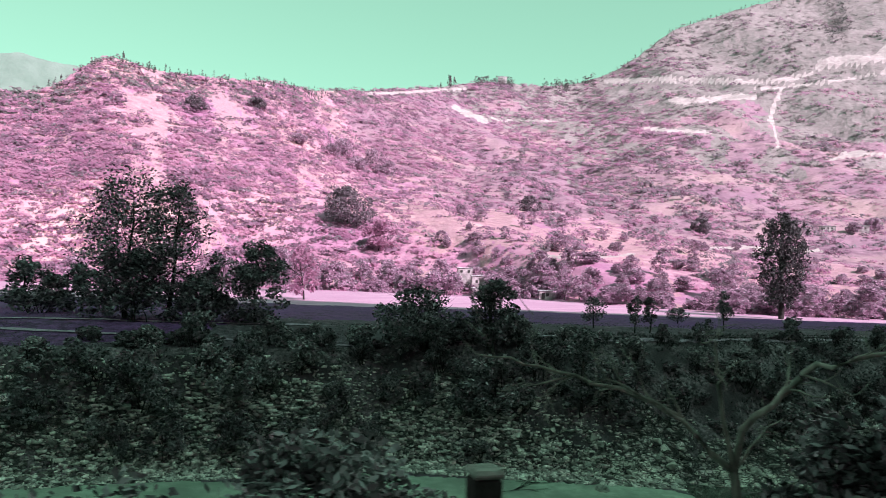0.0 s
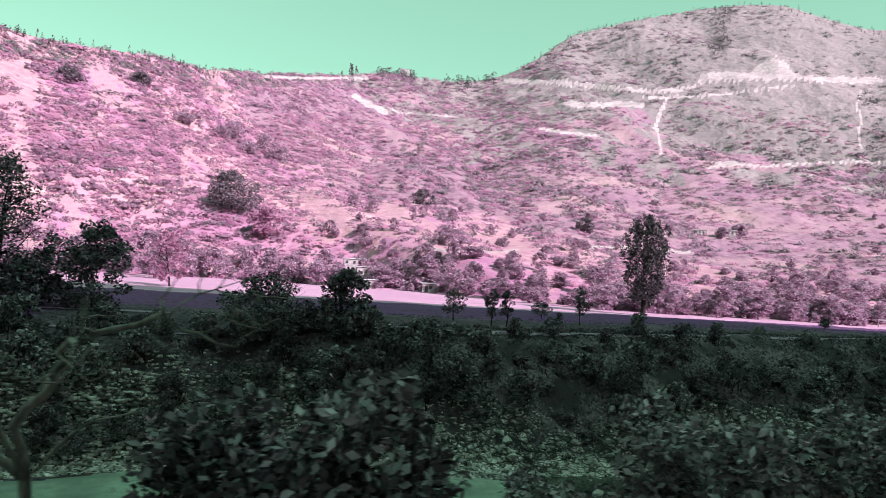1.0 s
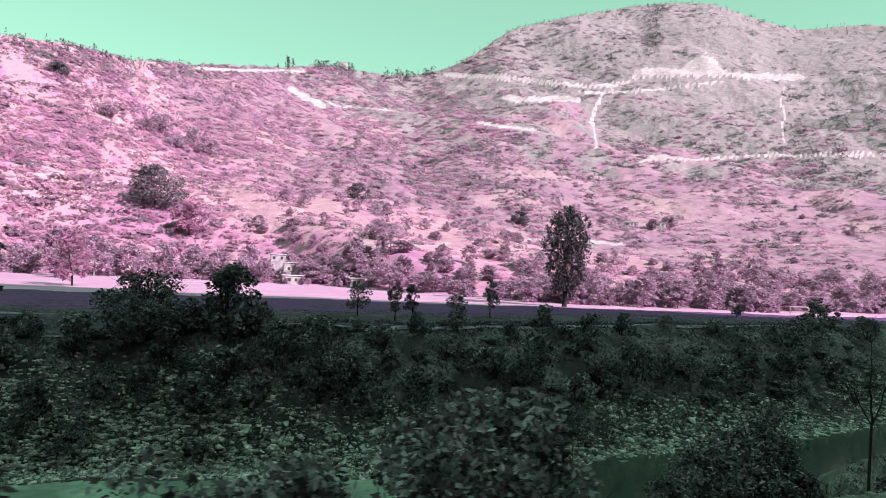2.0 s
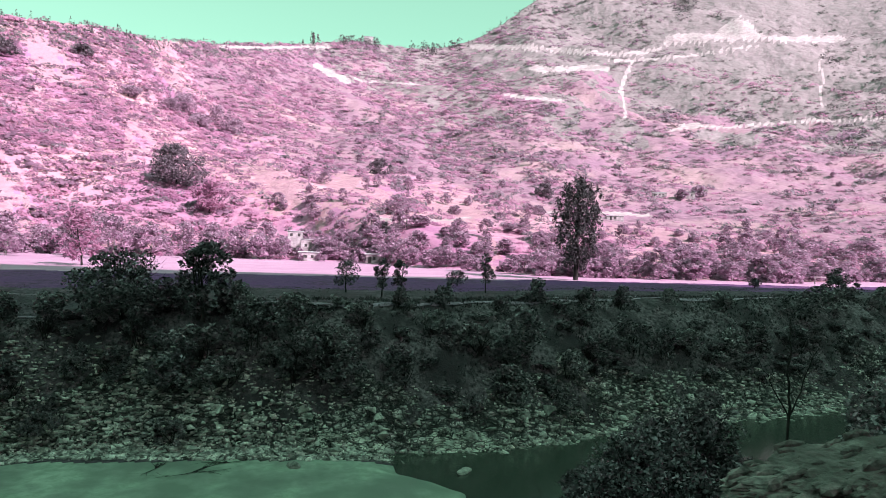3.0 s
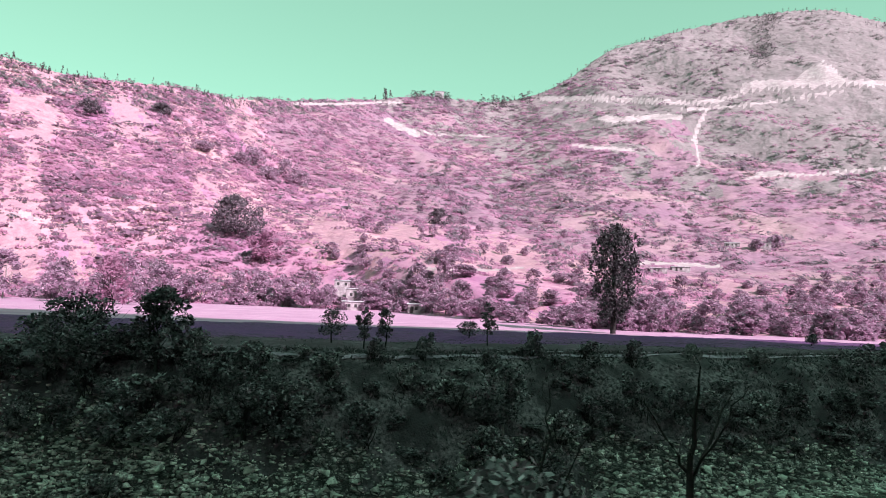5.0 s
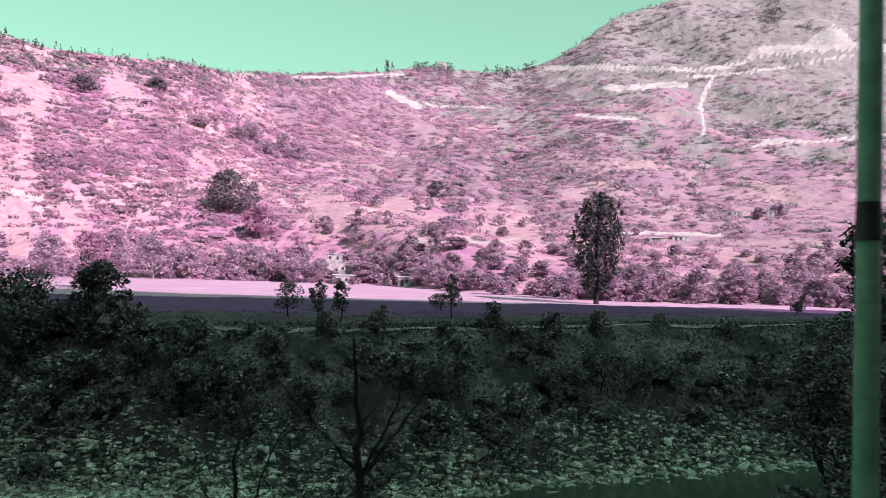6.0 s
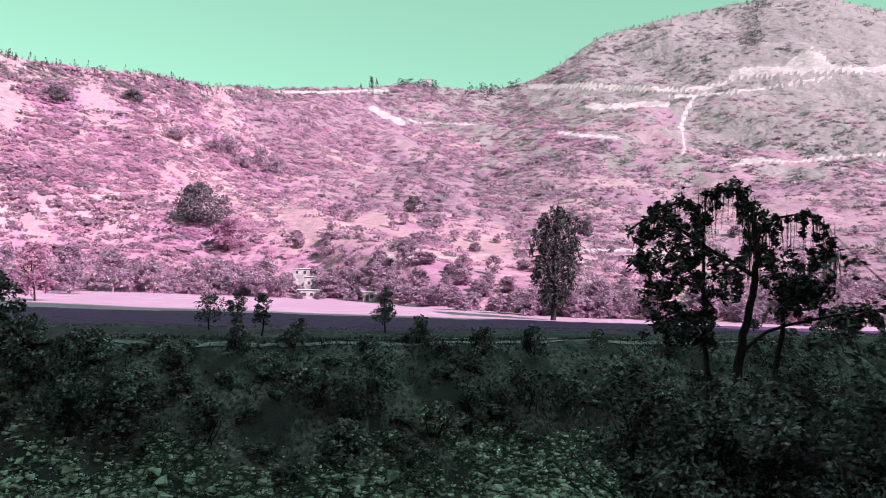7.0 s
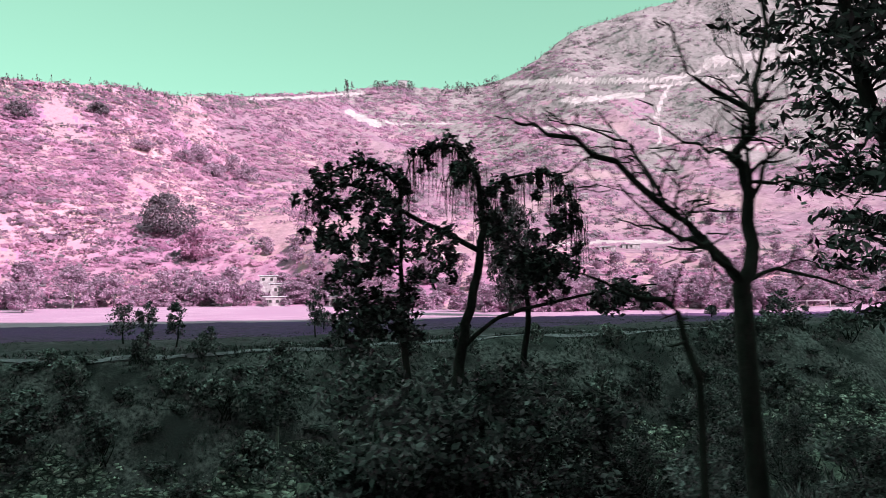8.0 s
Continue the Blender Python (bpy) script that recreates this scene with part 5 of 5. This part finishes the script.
def weeping_tree():
    """The dark tree hung with dead creepers: stems, leafy crown and hanging strands."""
    rng = np.random.default_rng(270)
    foot = on_ground(52.45, 13.7)
    tree = thing("creeper_tree", "dark tree hung with trailing dead creepers", "tree", foot)
    tubes, strands, blobs = Tubes(7), Tubes(3), []

    def stem(points, thick, thin):
        pts = glide([Vector(p) - foot for p in points], 5)
        tubes.add([p + Vector(rng.normal(size=3)) * thick * 0.12 for p in pts], [thick + (thin - thick) * k / (len(pts) - 1) for k in range(len(pts))])
        return pts

    stem([(52.45, 13.7, foot.z - 0.4), (52.38, 13.7, 14.6), (52.55, 13.7, 15.9), (52.74, 13.7, 16.9), (53.1, 13.7, 18.5), (53.1, 13.75, 19.5), (52.9, 13.8, 20.2)], 0.15, 0.045)
    stem([(54.3, 14.4, foot.z - 0.3), (54.2, 14.2, 15.4), (54.25, 14.0, 16.9), (54.1, 13.9, 18.2)], 0.10, 0.04)
    stem([(51.6, 13.3, foot.z - 0.3), (51.45, 13.4, 15.6), (51.35, 13.5, 17.1), (51.4, 13.6, 19.6)], 0.10, 0.03)
    stem([(52.6, 13.7, 16.4), (53.4, 13.6, 17.0), (54.6, 13.4, 17.3), (55.8, 13.3, 17.5), (56.9, 13.2, 17.6)], 0.05, 0.015)
    stem([(53.1, 13.7, 18.3), (51.9, 13.9, 18.9), (50.6, 14.2, 19.6), (49.7, 14.2, 19.25)], 0.06, 0.02)
    # arches from which the dead creepers hang
    for way, leafy, longest in (([(52.95, 13.8, 20.1), (52.6, 13.8, 20.4), (52.1, 13.9, 20.35), (51.75, 14.0, 20.1), (51.55, 14.0, 19.5)], 1.0, 1.1),
                                ([(53.1, 13.7, 19.4), (53.6, 13.5, 19.75), (54.4, 13.3, 19.85), (54.8, 13.2, 19.5), (55.05, 13.2, 18.8)], 0.8, 1.2),
                                ([(53.1, 13.8, 19.2), (53.5, 14.3, 19.4), (54.0, 14.8, 19.1)], 0.5, 1.2),
                                ([(52.95, 13.7, 19.9), (52.4, 13.1, 19.9), (51.9, 12.6, 19.5)], 0.6, 0.9),
                                ([(51.4, 13.6, 19.5), (50.7, 13.4, 19.9), (49.9, 13.5, 19.6), (49.6, 13.6, 19.1)], 1.5, 0.8)):
        arch = stem(way, 0.035, 0.01)
        for p in arch:
            for _ in range(int(0.75 * leafy + rng.uniform(0, 1))):
                blobs.append((*(p + shake(rng, 0.10, 0.10, 0.05)), rng.uniform(0.05, 0.15)))
            for _ in range(5):
                q = p + shake(rng, 0.1, 0.1, 0.03)
                drop = longest * rng.uniform(0.15, 1.0)
                sway = Vector((rng.uniform(-0.05, 0.05), rng.uniform(-0.05, 0.05), 0))
                strands.add([q, q + sway - Vector((0, 0, drop * 0.5)), q + sway * 1.6 - Vector((0, 0, drop))], [0.009, 0.007, 0.004])
                if rng.uniform(0, 1) < 0.13:
                    blobs.append((*(q - Vector((0, 0, drop * rng.uniform(0.2, 0.9)))), rng.uniform(0.03, 0.09)))
    # leafy masses: middle, half spans and how many clumps
    for mid, half, count in (((50.75, 13.9, 18.75), (1.0, 0.8, 1.1), 85), ((50.9, 13.8, 17.7), (1.0, 0.8, 0.6), 26), ((50.9, 13.8, 17.0), (1.1, 0.8, 0.6), 60), ((52.2, 13.6, 18.3), (0.7, 0.6, 0.7), 22),
                             ((54.2, 13.5, 18.0), (0.9, 0.7, 0.75), 75), ((53.4, 13.6, 18.9), (0.5, 0.5, 0.5), 14), ((56.1, 13.3, 17.3), (0.8, 0.5, 0.35), 26), ((54.8, 13.3, 18.9), (0.3, 0.3, 0.5), 10)):
        for _ in range(count):
            way = rng.normal(size=3)
            way *= rng.uniform(0, 1) ** 0.4 / np.linalg.norm(way)
            blobs.append((*(np.array(mid) + way * np.array(half) - np.array(foot)), rng.uniform(0.06, 0.17)))
    for _ in range(85):
        f = rng.uniform(0, 1) ** 1.2
        blobs.append((rng.uniform(-1.9, 3.6) * (1.1 - 0.3 * f), rng.uniform(-1.2, 1.4), 0.2 + f * 3.4, rng.uniform(0.2, 0.45)))
    part_mesh("trunk", tubes.mesh("trunk", BARK), tree)
    spots = np.repeat(np.array(blobs), 38, 0)
    spread = rng.normal(size=(len(spots), 3)) * np.array([0.50, 0.50, 0.62]) * spots[:, 3:]
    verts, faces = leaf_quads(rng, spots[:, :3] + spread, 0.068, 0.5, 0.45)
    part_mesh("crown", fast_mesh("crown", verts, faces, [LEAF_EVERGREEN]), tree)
    part_mesh("creeper", strands.mesh("creeper", BARK), tree, "thin dead trailing creepers")


weeping_tree()

# bare and leafy trees beside the end of the way
bare_tree("bare_tree", "dark leafless tree with crooked spreading limbs", on_ground(50.7, 4.6), (50.55, 4.6, 17.70),
          [([(50.40, 4.70, 17.92), (50.24, 4.80, 18.12), (49.85, 4.85, 18.42), (49.46, 4.95, 18.60), (49.25, 5.0, 18.66)], 0.56),
           ([(50.61, 4.60, 18.05), (50.63, 4.62, 18.32), (50.56, 4.60, 18.54), (50.67, 4.58, 18.78), (50.77, 4.60, 19.05), (50.78, 4.60, 19.75)], 0.80),
           ([(50.27, 4.50, 17.88), (50.00, 4.40, 17.92), (49.70, 4.30, 18.02), (49.40, 4.20, 18.19)], 0.36),
           ([(50.50, 4.66, 18.86), (50.28, 4.70, 18.99), (50.20, 4.75, 19.28)], 0.30, (50.66, 4.6, 18.76)),
           ([(50.30, 4.50, 18.46), (49.98, 4.40, 18.47), (49.72, 4.40, 18.60)], 0.22, (50.57, 4.6, 18.46)),
           ([(50.10, 4.95, 18.50), (49.98, 5.02, 18.62), (49.62, 5.08, 18.70)], 0.26, (50.20, 4.83, 18.15)),
           ([(50.85, 4.62, 17.78), (51.30, 4.66, 17.72), (51.70, 4.70, 17.62)], 0.28),
           ([(50.95, 4.50, 18.30), (51.30, 4.40, 18.20)], 0.20, (50.62, 4.6, 18.30))], 0.063, 280, BARK, 0.22, twigs=1.3)
bare_tree("bare_tree", "thin dark leafless stem with a forward limb", on_ground(50.45, 4.75), (50.23, 4.62, 17.15), [([(50.14, 4.62, 17.38), (50.03, 4.60, 17.57), (49.80, 4.62, 17.64), (49.60, 4.62, 17.71), (49.40, 4.64, 17.78)], 1.0), ([(50.04, 4.58, 17.70), (50.10, 4.56, 17.84)], 0.5, (50.03, 4.60, 17.57))], 0.026, 281, BARK, 0.15)


def drooping_tree():
    """A tall leaning tree whose long leaves hang in tiers of clusters."""
    rng = np.random.default_rng(282)
    foot = on_ground(63.2, 11.2, 0.1)
    tree = thing("roadside_tree", "tall dark leaning tree with drooping leaf clusters", "tree", foot)
    tubes, heads = Tubes(8), []
    trunk = glide([Vector(p) - foot for p in ((63.2, 11.2, foot.z - 0.3), (62.7, 11.0, 15.6), (61.7, 10.9, 18.3), (60.75, 10.8, 20.5), (60.1, 10.7, 21.3), (59.6, 10.7, 23.0), (59.3, 10.8, 25.5), (59.4, 10.9, 27.5))], 5)
    tubes.add(trunk, [0.22 - 0.15 * k / (len(trunk) - 1) for k in range(len(trunk))])
    part_mesh("trunk", tubes.mesh("trunk", BARK), tree)
    for tier in range(15):
        z = 17.2 + 0.75 * tier
        root = min(trunk, key=lambda p: abs(p.z + foot.z - z + 0.4))
        for k in range(7):
            a = 2 * math.pi * (k + rng.uniform(-0.3, 0.3)) / 7 + tier
            reach = rng.uniform(0.8, 1.9)
            end = root + Vector((reach * math.cos(a), reach * math.sin(a), 0.4 + rng.uniform(-0.35, 0.35)))
            tubes = Tubes(5)
            way = glide([root, root.lerp(end, 0.5) + Vector((0, 0, 0.25)), end], 3)
            tubes.add(way, [0.035 - 0.028 * n / (len(way) - 1) for n in range(len(way))])
            part_mesh("branch", tubes.mesh("branch", BARK), tree)
            heads += [way[n] + shake(rng, 0.25, 0.25, 0.08) for n in (3, 4, 5, 5, 6, 6, 6) if rng.uniform(0, 1) < 0.9]
    spots = np.repeat(np.array([tuple(h) for h in heads]), 15, 0)
    spots = spots + rng.normal(size=spots.shape) * np.array([0.22, 0.22, 0.09]) - np.array([0, 0, 0.08])
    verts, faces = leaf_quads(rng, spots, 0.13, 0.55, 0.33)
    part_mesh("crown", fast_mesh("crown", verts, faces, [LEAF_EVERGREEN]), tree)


drooping_tree()


def twiggy_shrub():
    """A tall half-bare shrub close to the road."""
    rng = np.random.default_rng(290)
    foot = on_ground(44.85, 3.75)
    ob = thing("twiggy_shrub", "half-bare twiggy shrub with clumps of leaves", "shrub", foot)
    tubes, tips = Tubes(5), []
    for k in range(7):
        a = rng.uniform(0, 2 * math.pi)
        limb(tubes, rng, (0.15 * math.cos(a), 0.15 * math.sin(a), -0.1), (0.35 * math.cos(a), 0.25 * math.sin(a), 1), rng.uniform(1.9, 2.5), 0.026, 1, 0.8, 0.0, 0.3, tips)
    for z, x in ((1.9, -1), (2.3, -1), (2.5, -1), (2.0, 1)):
        limb(tubes, rng, (0.1, 0, z), (x, -0.1, 0.15), 0.95, 0.009, 1, 0.4, 0.05, 0.15)
    arch = glide([Vector(p) for p in ((0.05, 0, 1.6), (0.45, 0.02, 2.45), (0.91, 0.05, 2.78), (1.41, 0.08, 3.08), (1.75, 0.1, 3.2))], 4)
    tubes.add(arch, [0.016 - 0.012 * k / (len(arch) - 1) for k in range(len(arch))])
    part_mesh("stem", tubes.mesh("stem", BARK), ob)
    blobs = [(*t, rng.uniform(0.06, 0.15)) for t in tips if t.z < 2.9] + [(rng.uniform(-0.7, 0.7), rng.uniform(-0.3, 0.4), 1.6 + 1.15 * rng.uniform(0, 1), rng.uniform(0.06, 0.17)) for _ in range(80)]
    verts, faces = puffs(rng, blobs, 34, 0.034)
    part_mesh("foliage", fast_mesh("foliage", verts, faces, [LEAF_EVERGREEN]), ob)


twiggy_shrub()


def earth_mound(at, size, seed, label):
    """A heap of earth and stones at the road edge."""
    bm = bmesh.new()
    bmesh.ops.create_icosphere(bm, subdivisions=6, radius=1.0)
    for v in bm.verts:
        p = v.co * 1.4 + Vector((seed, seed * 0.7, 0))
        lump = 0.30 * noise.noise(p) + 0.16 * noise.noise(p * 2.7) + 0.09 * noise.noise(p * 6.5) + 0.05 * abs(noise.noise(p * 15)) + 0.03 * noise.noise(p * 31)
        v.co *= 1 + lump
    bmesh.ops.delete(bm, geom=[v for v in bm.verts if v.co.z < -0.35], context="VERTS")
    bm.verts.ensure_lookup_table()
    rng = np.random.default_rng(int(seed * 10))
    for k in rng.integers(0, len(bm.verts), 150):
        p, r = bm.verts[int(k)].co.copy(), rng.uniform(0.02, 0.07)
        made = bmesh.ops.create_icosphere(bm, subdivisions=1, radius=1.0, matrix=Matrix.Translation(p) @ pose(0, 0, 0, 0, 0, rng.uniform(0, 360)) @ Matrix.Diagonal((r / size[0] * 1.6, r / size[1] * 1.3, r / size[2], 1)))
        bm.verts.ensure_lookup_table()
    mesh = bpy.data.meshes.new("earth_mound")
    bm.to_mesh(mesh)
    bm.free()
    mesh.materials.append(VERGE)
    ob = new("earth_mound", mesh)
    ob.matrix_basis = Matrix.Translation(at) @ Matrix.Diagonal((*size, 1))
    tagged(ob, label, "heap")


earth_mound(on_ground(22.5, 2.8, 0.0), (1.8, 0.65, 0.27), 4.0, "rough heap of pale earth and stones by the road")
earth_mound(on_ground(4.1, 3.0, 0.0), (1.2, 0.6, 0.2), 9.0, "rough heap of pale earth at the road edge")


def verge_gravel():
    """Loose stones along the road edge, joined: too many to count."""
    rng = np.random.default_rng(310)
    shape = stone_mesh(311)
    base = np.array([tuple(v.co) for v in shape.vertices])
    tris = np.array([tuple(p.vertices) for p in shape.polygons])
    n = 2600
    x, y = rng.uniform(-8, 62, n), 1.9 + 3.0 * rng.uniform(0, 1, n) ** 1.4
    size = rng.uniform(0.03, 0.10, n) + 0.14 * rng.uniform(0, 1, n) ** 8
    spin = rng.uniform(0, 2 * math.pi, n)
    c, s = np.cos(spin)[:, None], np.sin(spin)[:, None]
    bx, by, bz = (base[None, :, k] * size[:, None] for k in range(3))
    verts = np.stack([bx * c - by * s + x[:, None], bx * s + by * c + y[:, None], bz + land(x, y)[:, None]], -1).reshape(-1, 3)
    faces = (tris[None] + (np.arange(n) * len(base))[:, None, None]).reshape(-1, 3)
    tagged(new("gravel", fast_mesh("gravel", verts, faces, [RUBBLE])), "loose grey gravel along the road edge", "stones", kind="stuff")


verge_gravel()


def marker_post(at, top):
    """A weathered stone post with a chamfered head."""
    height = top - at.z
    post = thing("marker_post", "short dark weathered stone marker post", "post", at)
    bm = bmesh.new()
    box(bm, (0.17, 0.17, height), (0, 0, height / 2), 0.015)
    part("shaft", bm, BARK, post)
    bm = bmesh.new()
    box(bm, (0.19, 0.19, 0.05), (0, 0, height + 0.025), 0.02)
    part("cap", bm, STONE, post, "pale stone cap")


marker_post(on_ground(1.36, 3.7, 0.3), 16.95)


def roadside_pole():
    foot = on_ground(36.1, 2.54, 0.3)
    ob = thing("roadside_pole", "slim green steel pole with one dark band", "pole", foot)
    lift = 18.475 - foot.z
    for name, lo, hi, mat, grow in (("shaft", 0.0, 4.9, POLE_PAINT, 0.0), ("band", lift - 0.085, lift + 0.085, POLE_BLACK, 0.003)):
        tubes = Tubes(20)
        tubes.add([(0, 0, lo), (0, 0, (lo + hi) / 2), (0, 0, hi)], [0.052 + grow, 0.049 + grow, 0.046 + grow])
        part_mesh(name, tubes.mesh(name, mat), ob, "" if name == "shaft" else "black painted band")


roadside_pole()
